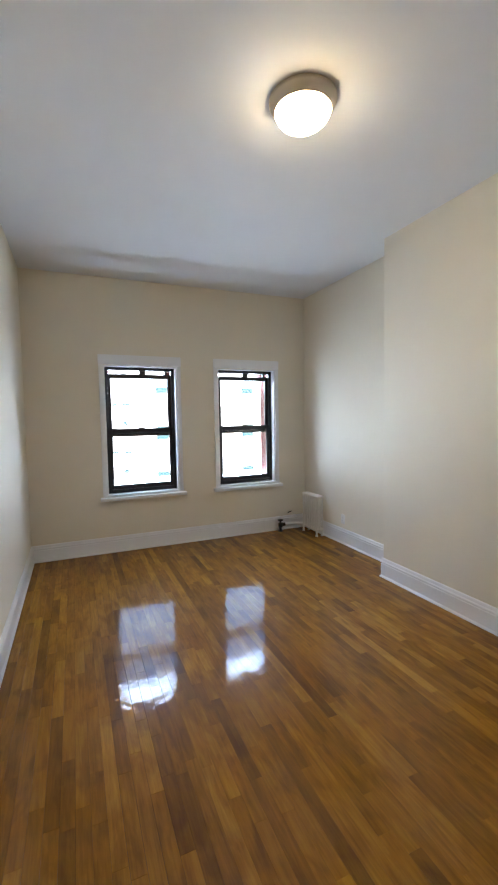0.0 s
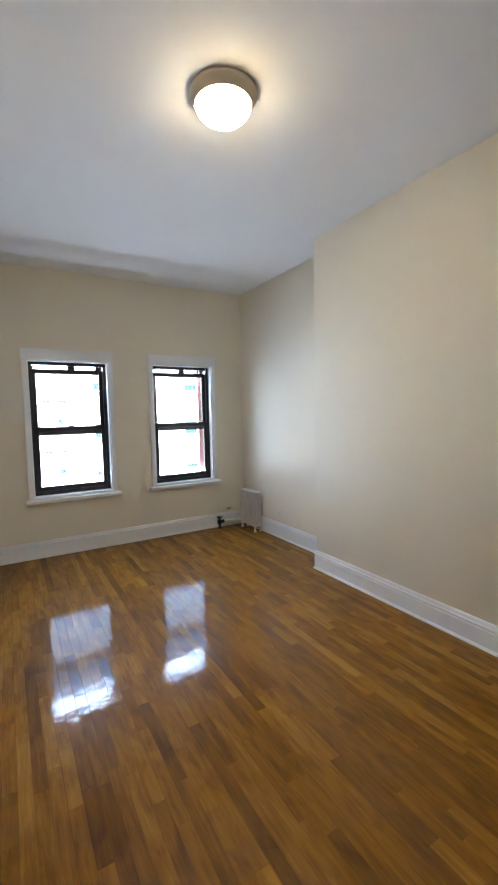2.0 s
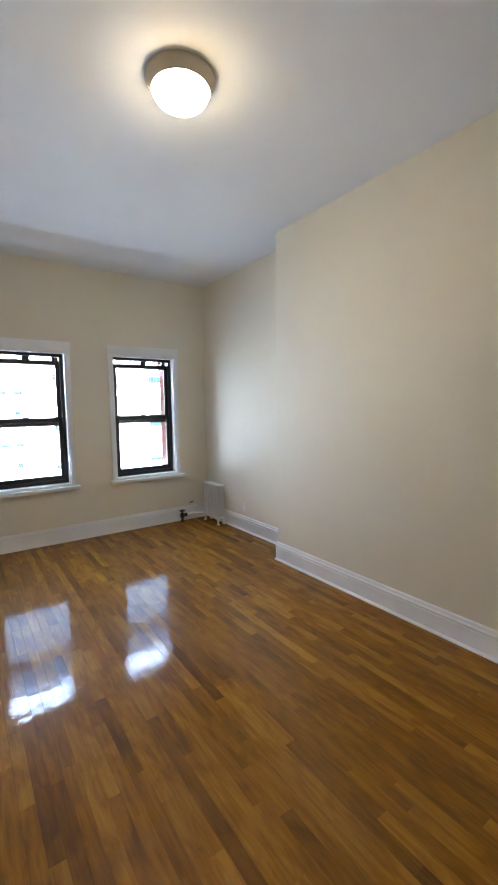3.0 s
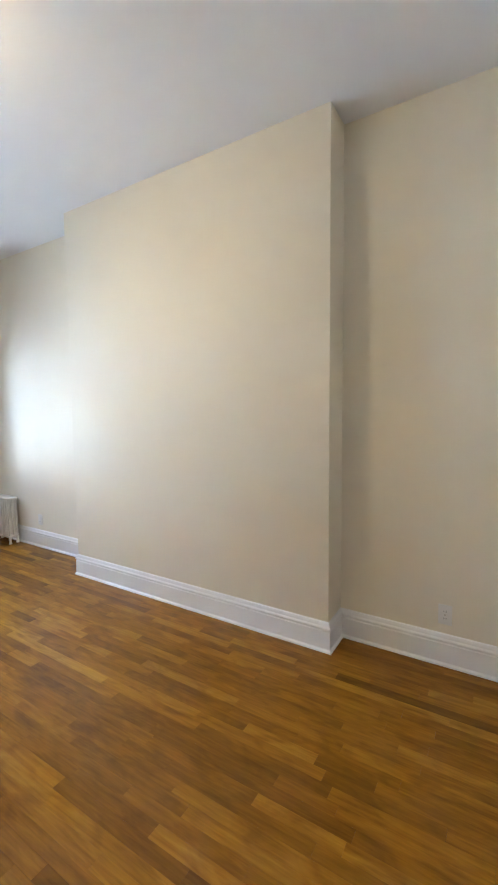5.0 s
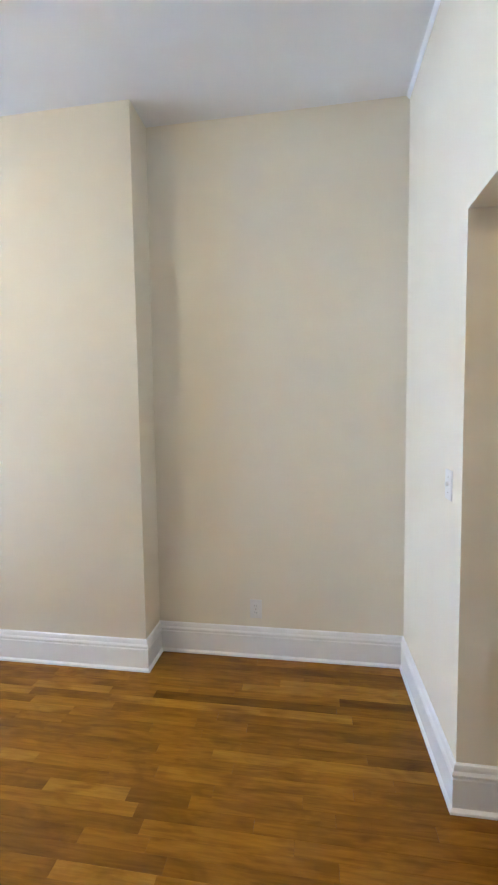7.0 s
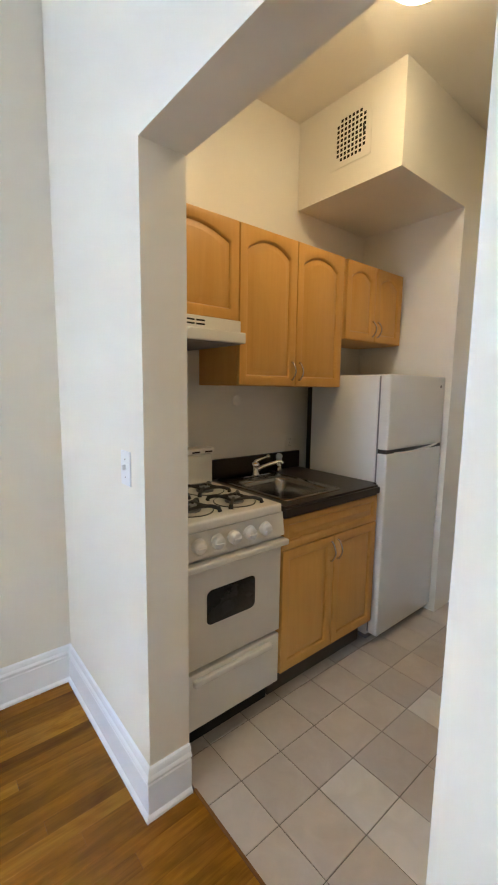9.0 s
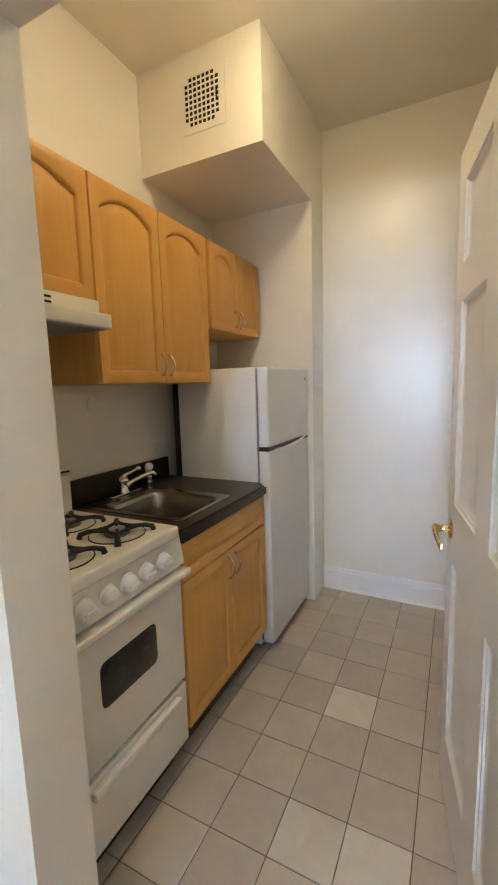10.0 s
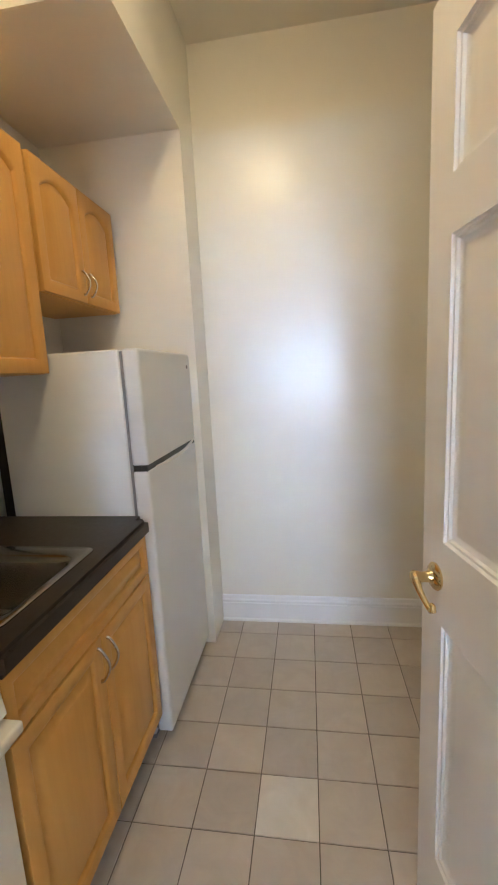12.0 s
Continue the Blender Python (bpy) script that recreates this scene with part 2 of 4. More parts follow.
def thing(name, at, label, category, group="", turn=0.0):
    ob = new(name)
    ob.empty_display_size = 0.1
    ob.matrix_world = pose(*at, 0, 0, turn)
    ORIGIN[ob] = pose(*at, 0, 0, turn)
    return tagged(ob, label, category, group)


def part(name, bm, material, parent, label="", local=False, smooth=40):
    """One mesh under a thing or under a part; bm in world places unless local."""
    if not local:
        bm.transform(ORIGIN[parent].inverted())
    ob = new(name, to_mesh(name, bm, material, smooth))
    ob.parent = parent
    ORIGIN[ob] = ORIGIN[parent]
    return tagged(ob, label)


def solo(name, bm, material, at, label, category, group="", kind="", smooth=40):
    bm.transform(pose(*at).inverted())
    ob = new(name, to_mesh(name, bm, material, smooth))
    ob.location = at
    ORIGIN[ob] = pose(*at)
    return tagged(ob, label, category, group, kind)


def structure(name, bm, material, label, category, smooth=30):
    return solo(name, bm, material, (0, 0, 0), label, category, "", "structure", smooth)


def panel_wall(us, ws, solid, place):
    """A wall of cells between the cuts us and ws, as one shell: place(u, w, side) gives a corner."""
    bm = bmesh.new()
    seen = {}

    def vert(i, j, s):
        if (i, j, s) not in seen:
            seen[i, j, s] = bm.verts.new(place(us[i], ws[j], s))
        return seen[i, j, s]
    nu, nw = len(us) - 1, len(ws) - 1
    filled = lambda i, j: 0 <= i < nu and 0 <= j < nw and solid(i, j)
    for i in range(nu):
        for j in range(nw):
            if not filled(i, j):
                continue
            c = [(i, j), (i + 1, j), (i + 1, j + 1), (i, j + 1)]
            for s in (0, 1):
                bm.faces.new([vert(a, b, s) for a, b in c])
            for (a, b), (p, q) in (((c[0], c[1]), (i, j - 1)), ((c[1], c[2]), (i + 1, j)), ((c[2], c[3]), (i, j + 1)), ((c[3], c[0]), (i - 1, j))):
                if not filled(p, q):
                    bm.faces.new((vert(*a, 0), vert(*b, 0), vert(*b, 1), vert(*a, 1)))
    bmesh.ops.recalc_face_normals(bm, faces=bm.faces[:])
    return bm


def sweep(path, profile, closed=False):
    """A moulding along a level path, the room on its left: profile of (out, height)."""
    bm = bmesh.new()
    pts = [Vector((x, y)) for x, y in path]
    rings = []
    for i, p in enumerate(pts):
        d0 = (pts[i] - pts[i - 1]).normalized() if i else (pts[1] - pts[0]).normalized()
        d1 = (pts[i + 1] - pts[i]).normalized() if i < len(pts) - 1 else d0
        n0, n1 = Vector((-d0.y, d0.x)), Vector((-d1.y, d1.x))
        m = (n0 + n1) / (1.0 + n0.dot(n1))
        rings.append([bm.verts.new((*(p + m * o), h)) for o, h in profile])
    k = len(profile)
    for a, b in zip(rings, rings[1:]):
        for j in range(k):
            bm.faces.new((a[j], a[(j + 1) % k], b[(j + 1) % k], b[j]))
    bm.faces.new(rings[0])
    bm.faces.new(rings[-1][::-1])
    bmesh.ops.recalc_face_normals(bm, faces=bm.faces[:])
    return bm


# ---- structure ----
LEFT, BACK, WIN = -3.165, 0.0, 5.80
ALC, REC = 0.222, 0.282
B0, B1 = 1.478, 3.868
TOP, KTOP = 3.162, 3.035
JL, JR, HEAD, INNER = -0.657, -1.592, 2.164, -0.155
KX, KEND = 0.062, -2.305
STUB_X, STUB_Y = -0.632, -2.075
W1, W2, WZ0, WZ1 = (-2.352, -1.512), (-0.984, -0.178), 0.676, 2.178


def slab(x0, y0, z0, x1, y1, z1):
    bm = bmesh.new()
    grid_box(bm, x0, y0, z0, x1, y1, z1)
    return bm


us = [LEFT - 0.15, W1[0], W1[1], W2[0], W2[1], REC + 0.4]
ws = [-0.2, WZ0, WZ1, TOP + 0.16]
structure("wall_north", panel_wall(us, ws, lambda i, j: not (j == 1 and i in (1, 3)), lambda u, w, s: (u, (WIN, 5.98)[s], w)), WALL,
          "cream painted plaster wall with two windows", "wall")
structure("wall_west", slab(LEFT - 0.15, -2.6, -0.2, LEFT, WIN - 0.002, TOP + 0.16), WALL, "plain cream painted plaster wall", "wall")
structure("wall_east_recess", slab(REC, B1 - 0.3, -0.2, REC + 0.4, WIN - 0.002, TOP + 0.16), WALL, "cream painted wall beside the radiator", "wall")
breast = rbox(0.0, B0, -0.2, 0.68, B1, TOP + 0.16, 0.006, 2)
structure("wall_east_chimney_breast", breast, WALL, "projecting cream painted chimney breast", "wall")
structure("wall_east_alcove", slab(ALC, INNER, -0.2, ALC + 0.45, B0 + 0.3, TOP + 0.16), WALL, "cream painted wall of a shallow alcove", "wall")
us = [LEFT - 0.002, JR, JL, ALC + 0.002]
ws = [-0.2, HEAD, TOP + 0.16]
structure("wall_south", panel_wall(us, ws, lambda i, j: not (i == 1 and j == 0), lambda u, w, s: (u, (BACK, INNER)[s], w)), WALL,
          "cream painted wall with the opening to the kitchen", "wall")
structure("ceiling", slab(LEFT - 0.1, INNER + 0.01, TOP, 0.68, 5.97, TOP + 0.15), CEIL, "flat greyish white painted ceiling", "ceiling")
structure("kitchen_ceiling", slab(-2.72, KEND - 0.1, KTOP, KX + 0.1, INNER - 0.002, KTOP + 0.15), KWALL, "flat cream painted kitchen ceiling", "ceiling")
structure("kitchen_wall_east", slab(KX, KEND - 0.1, -0.2, KX + 0.15, INNER - 0.002, KTOP + 0.1), KWALL, "glossy cream painted wall behind the kitchen units", "wall")
structure("kitchen_wall_end", slab(-2.72, KEND - 0.15, -0.2, KX, KEND, KTOP + 0.1), KWALL, "glossy cream painted end wall of the kitchen", "wall")
structure("kitchen_wall_stub", rbox(STUB_X, KEND + 0.001, -0.2, KX - 0.001, STUB_Y, KTOP + 0.1, 0.0), KWALL, "short cream wall closing the fridge niche", "wall")
soffit = rbox(STUB_X, STUB_Y, 2.55, KX - 0.001, -1.378, KTOP + 0.1, 0.0)
structure("soffit", soffit, KWALL, "boxed duct under the kitchen ceiling", "soffit")
structure("kitchen_wall_west", slab(JR - 0.17, -1.148, -0.2, JR - 0.048, INNER - 0.002, KTOP + 0.1), KWALL, "short cream wall behind the open door", "wall")
structure("hall_wall_west", slab(-2.85, KEND - 0.15, -0.2, -2.72, -1.0, KTOP + 0.1), KWALL, "plain cream wall of the side passage", "wall")
structure("hall_wall_north", slab(-2.85, -1.148, -0.2, JR - 0.17, -1.0, KTOP + 0.1), KWALL, "plain cream wall of the side passage", "wall")
structure("trim_pilaster", rbox(JR - 0.047, -1.160, 0.0, -1.562, -1.10, KTOP, 0.004, 2), KWALL, "cream painted corner strip behind the door", "trim")

SKIRT = [(0, 0), (0.026, 0), (0.025, 0.009), (0.019, 0.017), (0.0155, 0.019), (0.0155, 0.128), (0.0115, 0.132), (0.0115, 0.137),
         (0.0185, 0.142), (0.0195, 0.149), (0.0165, 0.156), (0.0125, 0.160), (0.0115, 0.172), (0.0075, 0.181), (0.0, 0.186)]
room_path = [(JL, INNER), (JL, BACK), (ALC, BACK), (ALC, B0), (0, B0), (0, B1), (REC, B1), (REC, WIN), (LEFT, WIN), (LEFT, BACK), (JR, BACK), (JR, INNER)]
structure("baseboard", sweep(room_path, SKIRT), TRIM, "white painted moulded baseboard round the room", "baseboard")
KSK = [(o * 0.9, h * 0.86) for o, h in SKIRT]
structure("baseboard_kitchen", sweep([(-2.72, KEND), (STUB_X, KEND)], KSK), TRIM, "white painted baseboard on the kitchen end wall", "baseboard")

# ---- world outside ----
structure("trim_cornice", sweep([(JR - 1.57, BACK), (ALC, BACK)], [(0, TOP - 0.018), (0.005, TOP - 0.018), (0.008, TOP - 0.014), (0.014, TOP - 0.007), (0.017, TOP - 0.003), (0.018, TOP), (0, TOP)]), TRIM, "thin white bead where wall and ceiling meet", "trim")
structure("ground", slab(-400, -400, -7.3, 400, 400, -7.0), ASPHALT, "grey street surface far below", "ground")


def outside_brickwork():
    """The red brick skin of the own house, with flat openings and small arched corners."""
    us = [LEFT - 1.2, W1[0] + 0.02, W1[1] - 0.02, W2[0] + 0.02, W2[1] - 0.02, 1.6]
    ws = [-7.0, WZ0 - 0.02, WZ1 + 0.02, 4.5]
    bm = panel_wall(us, ws, lambda i, j: not (j == 1 and i in (1, 3)), lambda u, w, s: (u, (5.982, 6.22)[s], w))
    for x0, x1 in (W1, W2):
        for sx, x in ((1, x0 + 0.02), (-1, x1 - 0.02)):
            ring = [(x, WZ1 + 0.02)] + [(x + sx * (0.16 - 0.16 * math.sin(a)), WZ1 + 0.02 - 0.30 * (1 - math.cos(a))) for a in [math.pi / 2 * k / 8 for k in range(9)]]
            a = [bm.verts.new((p, 6.09, q)) for p, q in ring]
            b = [bm.verts.new((p, 6.21, q)) for p, q in ring]
            n = len(ring)
            bm.faces.new(a)
            bm.faces.new(b[::-1])
            for k in range(n):
                bm.faces.new((a[k], a[(k + 1) % n], b[(k + 1) % n], b[k]))
    bmesh.ops.recalc_face_normals(bm, faces=bm.faces[:])
    return bm


structure("wall_north_brickwork", outside_brickwork(), BRICK, "red brick outer skin of the house", "wall")


def facing_house():
    """Sunlit house across the street: wide sashes in one half, pairs of narrow transom lights in the other."""
    y = 27.0
    house = thing("apartment_building", (2.0, y, -7.0), "pale stuccoed apartment house across the street in sun", "building")
    part("wall", slab(-24, y, -7, 30, y + 9, 9.5), STUCCO, house)
    part("roof", rbox(-24.3, y - 0.35, 9.5, 30.3, y + 9.2, 9.9, 0.05, 1), STONE, house, "pale stone cornice")
    for z in (-5.55, -2.65, 0.25, 3.15, 6.05):
        part("string_course", rbox(-24, y - 0.10, z - 0.95, 30, y + 0.02, z - 0.83, 0.02, 1), STONE, house)
        lights = [(2.5 + 2.9 * c, z - 0.35 if c % 2 else z, 0.84, 1.15 if c % 2 else 0.85) for c in range(9)]
        lights += [(x, z - 0.78, 0.46, 0.15) for c in range(8) for x in (-0.5 - 2.9 * c, 0.28 - 2.9 * c)]
        lights += [(0.20 - 2.9 * c, z + 0.90, 0.26, 0.28) for c in range(8)]
        for x, zb, wide, high in lights:
            h = wide / 2
            w = part("window", slab(x - h, y - 0.03, zb, x + h, y + 0.05, zb + high), FARGLASS, house, "dark glazed window")
            fr = bmesh.new()
            for p in ((x - h - 0.07, zb - 0.07, x - h, zb + high + 0.07), (x + h, zb - 0.07, x + h + 0.07, zb + high + 0.07), (x - h, zb - 0.07, x + h, zb), (x - h, zb + high, x + h, zb + high + 0.07)):
                rbox(p[0], y - 0.07, p[1], p[2], y + 0.02, p[3], 0.008, 1, fr)
            part("frame", fr, STONE, w)
            part("sill", rbox(x - h - 0.12, y - 0.16, zb - 0.16, x + h + 0.12, y + 0.02, zb - 0.071, 0.01, 1), STONE, w)


facing_house()


# ---- windows ----
def sash_window(name, x0, x1, label):
    """Black double-hung window, the upper sash let down a little, in a white casing."""
    z0, z1, y = WZ0, WZ1, 5.880
    win = thing(name, ((x0 + x1) / 2, y, z0), label, "window")
    win["kind"] = "structure"
    f = 0.045
    fr = bmesh.new()
    for a in ((x0, z0, x0 + f, z1), (x1 - f, z0, x1, z1), (x0 + f, z1 - f, x1 - f, z1), (x0 + f, z0, x1 - f, z0 + f)):
        rbox(a[0], y, a[1], a[2], y + 0.085, a[3], 0.003, 1, fr)
    part("window_frame", fr, FRAME, win)
    mid = 1.395
    for nm, a0, a1, yy in (("upper_sash", mid - 0.048, z1 - 0.085, y + 0.045), ("lower_sash", z0 + f, mid + 0.048, y + 0.008)):
        xa, xb, s = x0 + f - 0.004, x1 - f + 0.004, 0.045
        sb = bmesh.new()
        for q in ((xa, a0, xa + s, a1), (xb - s, a0, xb, a1), (xa + s, a1 - s * 1.15, xb - s, a1), (xa + s, a0, xb - s, a0 + s * 1.15)):
            rbox(q[0], yy, q[1], q[2], yy + 0.032, q[3], 0.003, 1, sb)
        sash = part(nm, sb, FRAME, win)
        pane = part("pane", slab(xa + s - 0.006, yy + 0.013, a0 + s - 0.006, xb - s + 0.006, yy + 0.018, a1 - s + 0.006), GLASS, sash, "clear glass pane")
        pane.visible_shadow = False
        if nm == "lower_sash":
            part("sash_lock", rbox((xa + xb) / 2 - 0.035, yy - 0.002, a1, (xa + xb) / 2 + 0.035, yy + 0.026, a1 + 0.016, 0.004, 2), FRAME, sash)
            for dx in (0.14, -0.14):
                part("tilt_latch", rbox((xa + xb) / 2 + dx * 2.3 - 0.025, yy - 0.002, a1, (xa + xb) / 2 + dx * 2.3 + 0.025, yy + 0.02, a1 + 0.009, 0.003, 1), FRAME, sash)
        else:
            part("sash_stop", rbox((xa + xb) / 2 + 0.0, yy, a1, (xa + xb) / 2 + 0.075, yy + 0.03, a1 + 0.042, 0.003, 1), FRAME, sash)
            part("sash_stop", rbox(xb - 0.075, yy, a1, xb - 0.045, yy + 0.03, a1 + 0.042, 0.003, 1), FRAME, sash)
    lin = bmesh.new()
    for a in ((x0 - 0.001, x0 + 0.012), (x1 - 0.012, x1 + 0.001)):
        rbox(a[0], WIN - 0.006, z0 + 0.001, a[1], y - 0.002, z1 - 0.001, 0.002, 1, lin)
    rbox(x0 + 0.013, WIN - 0.006, z1 - 0.012, x1 - 0.013, y - 0.002, z1 + 0.001, 0.002, 1, lin)
    part("jamb_lining", lin, TRIM, win, "white painted reveal")
    cas = 0.052
    part("casing", rbox(x0 - cas, WIN - 0.02, z0 - 0.02, x0 - 0.002, WIN + 0.0, z1 + 0.004, 0.004, 2), TRIM, win)
    part("casing", rbox(x1 + 0.002, WIN - 0.02, z0 - 0.02, x1 + cas, WIN + 0.0, z1 + 0.004, 0.004, 2), TRIM, win)
    part("head_casing", rbox(x0 - cas - 0.004, WIN - 0.024, z1 + 0.005, x1 + cas + 0.004, WIN + 0.0, z1 + 0.118, 0.004, 2), TRIM, win)
    part("window_sill", rbox(x0 - cas - 0.03, WIN - 0.075, z0 - 0.062, x1 + cas + 0.03, y + 0.004, z0 - 0.022, 0.007, 3), TRIM, win)
    part("stool_fillet", rbox(x0 - 0.0, WIN - 0.03, z0 - 0.021, x1 + 0.0, y + 0.003, z0 + 0.004, 0.004, 2), TRIM, win)
    return win


sash_window("window_1", *W1, "black double-hung window in a white painted casing")
sash_window("window_2", *W2, "black double-hung window in a white painted casing")


# ---- living room things ----
def bowl_light(name, x, y, ztop, r, material, label):
    lamp = thing(name, (x, y, ztop), label, "ceiling light")
    m = pose(x, y, ztop)
    part("pan", lathe([(r, 0.0), (r, -0.010), (r * 0.985, -0.019), (r * 0.95, -0.025), (r * 0.93, -0.034), (r * 0.89, -0.042), (r * 0.87, -0.054), (r * 0.84, -0.058), (r * 0.80, -0.048)], m, 48), TAN, lamp, "tan metal ceiling pan")
    part("bowl", lathe([(r * 0.81, -0.052)] + [(r * 0.82 * math.cos(a), -0.054 - 0.080 * math.sin(a)) for a in [math.pi / 2 * k / 10 for k in range(1, 10)]] + [(0.006, -0.134)], m, 48), material, lamp, "lit frosted glass bowl")
    return lamp


bowl_light("ceiling_lamp", -1.540, 2.705, TOP, 0.173, BULB, "round flush ceiling light with lit frosted bowl")


def radiator():
    x0, y0, n, pitch, top = 0.132, 5.285, 8, 0.047, 0.512
    rad = thing("radiator", (x0 + 0.06, y0 + 0.16, 0), "old white painted cast iron column radiator on the floor", "radiator")
    for k in range(n):
        y = y0 + pitch * k
        sec = bmesh.new()
        for x in (x0 + 0.016, x0 + 0.058, x0 + 0.100):
            merge(sec, tube([(x, y, 0.085), (x, y, 0.12), (x, y, top - 0.04), (x, y, top - 0.008)], [0.010, 0.0110, 0.0110, 0.010], 10))
        for z in (0.085, top):
            merge(sec, tube([(x0 + 0.002, y, z - 0.008), (x0 + 0.010, y, z - 0.002), (x0 + 0.02, y, z), (x0 + 0.096, y, z), (x0 + 0.106, y, z - 0.002), (x0 + 0.114, y, z - 0.008)], [0.007, 0.0135, 0.0155, 0.0155, 0.0135, 0.007], 10))
        if k in (0, n - 1):
            for x in (x0 + 0.016, x0 + 0.100):
                merge(sec, tube([(x, y, 0.08), (x, y, 0.03), (x, y, 0.0)], [0.016, 0.012, 0.019], 10))
        part("section", sec, RADP, rad)
    for z in (0.085, top - 0.012):
        part("nipple_bar", tube([(x0 + 0.058, y0 - 0.012, z), (x0 + 0.058, y0 + pitch * (n - 1) + 0.012, z)], 0.014, 12), RADP, rad)
    part("end_plug", tube([(x0 + 0.058, y0 - 0.028, 0.085), (x0 + 0.058, y0 - 0.010, 0.085)], 0.012, 6), RADP, rad)
    pipe = thing("radiator_valve", (-0.15, 5.722, 0), "black radiator valve with white feed pipe at the floor", "valve")
    part("feed_pipe", tube([(-0.10, 5.722, 0.088), (0.0, 5.722, 0.088), (0.10, 5.70, 0.086), (0.170, 5.655, 0.085), (0.188, 5.630, 0.085)], 0.021, 14), RADP, pipe, "white painted pipe")
    part("riser", tube([(-0.15, 5.722, 0.0), (-0.15, 5.722, 0.07)], 0.017, 12), BLACK, pipe)
    part("body", lathe([(0.018, 0.05), (0.028, 0.06), (0.030, 0.10), (0.024, 0.115), (0.014, 0.12), (0.010, 0.145)], pose(-0.15, 5.722, 0), 16), BLACK, pipe)
    part("union_nut", tube([(-0.115, 5.722, 0.088), (-0.085, 5.722, 0.088)], 0.025, 6), BLACK, pipe)
    part("hand_wheel", lathe([(0.008, 0.140), (0.036, 0.143), (0.040, 0.150), (0.036, 0.158), (0.012, 0.160)], pose(-0.15, 5.722, 0), 14), BLACK, pipe)
    part("floor_plate", lathe([(0.036, 0.0), (0.036, 0.004), (0.020, 0.009)], pose(-0.15, 5.722, 0), 20), BLACK, pipe)
    solo("pipe_stub", tube([(0.0, 5.79, 0.225), (0.04, 5.755, 0.250)], 0.006, 8), BLACK, (0.0, 5.79, 0.225), "thin dark metal pipe stub at the wall", "pipe")


radiator()


def outlet(x, y, z, label, finish=WHITEP):
    """Duplex socket on a wall that faces -x."""
    o = thing("wall_outlet", (x, y, z), label, "outlet", "wall outlets")
    part("plate", rbox(x - 0.0055, y - 0.036, z - 0.058, x, y + 0.036, z + 0.058, 0.0022, 2), finish, o)
    for dz in (-0.021, 0.021):
        s = part("receptacle", rbox(x - 0.008, y - 0.016, z + dz - 0.014, x - 0.0056, y + 0.016, z + dz + 0.014, 0.001, 1), finish, o)
        sl = bmesh.new()
        for dy in (-0.006, 0.006):
            grid_box(sl, x - 0.0084, y + dy - 0.001, z + dz - 0.004, x - 0.0079, y + dy + 0.001, z + dz + 0.005)
        part("slots", sl, BLACK, s)
    part("screw", lathe([(0.003, 0), (0.003, 0.001), (0.001, 0.0015)], pose(x - 0.0055, y, z, 0, -90, 0), 10), NICKEL, o)


outlet(REC, 4.90, 0.300, "white duplex outlet on the wall near the radiator")
outlet(ALC, 0.862, 0.298, "white duplex outlet in the alcove wall")
outlet(KX, -1.355, 1.125, "painted-over duplex outlet on the wall above the worktop", KWALL)
solo("wall_disc", lathe([(0.030, 0.0), (0.029, 0.004), (0.024, 0.007), (0.010, 0.009)], pose(KX, -0.922, 1.398, 0, -90, 0), 24), KWALL, (KX, -0.922, 1.398), "round painted-over disc on the kitchen wall", "wall disc")

sw = thing("light_switch", (-0.525, 0, 1.20), "white toggle light switch beside the kitchen opening", "switch")
part("plate", rbox(-0.561, 0.0, 1.142, -0.489, 0.0055, 1.258, 0.0022, 2), WHITEP, sw)
part("toggle", rbox(-0.530, 0.005, 1.195, -0.520, 0.017, 1.212, 0.002, 2), WHITEP, sw)
for dz in (-0.03, 0.03):
    part("screw", lathe([(0.003, 0), (0.003, 0.001), (0.001, 0.0015)], pose(-0.525, 0.0055, 1.20 + dz, -90, 0, 0), 10), NICKEL, sw)


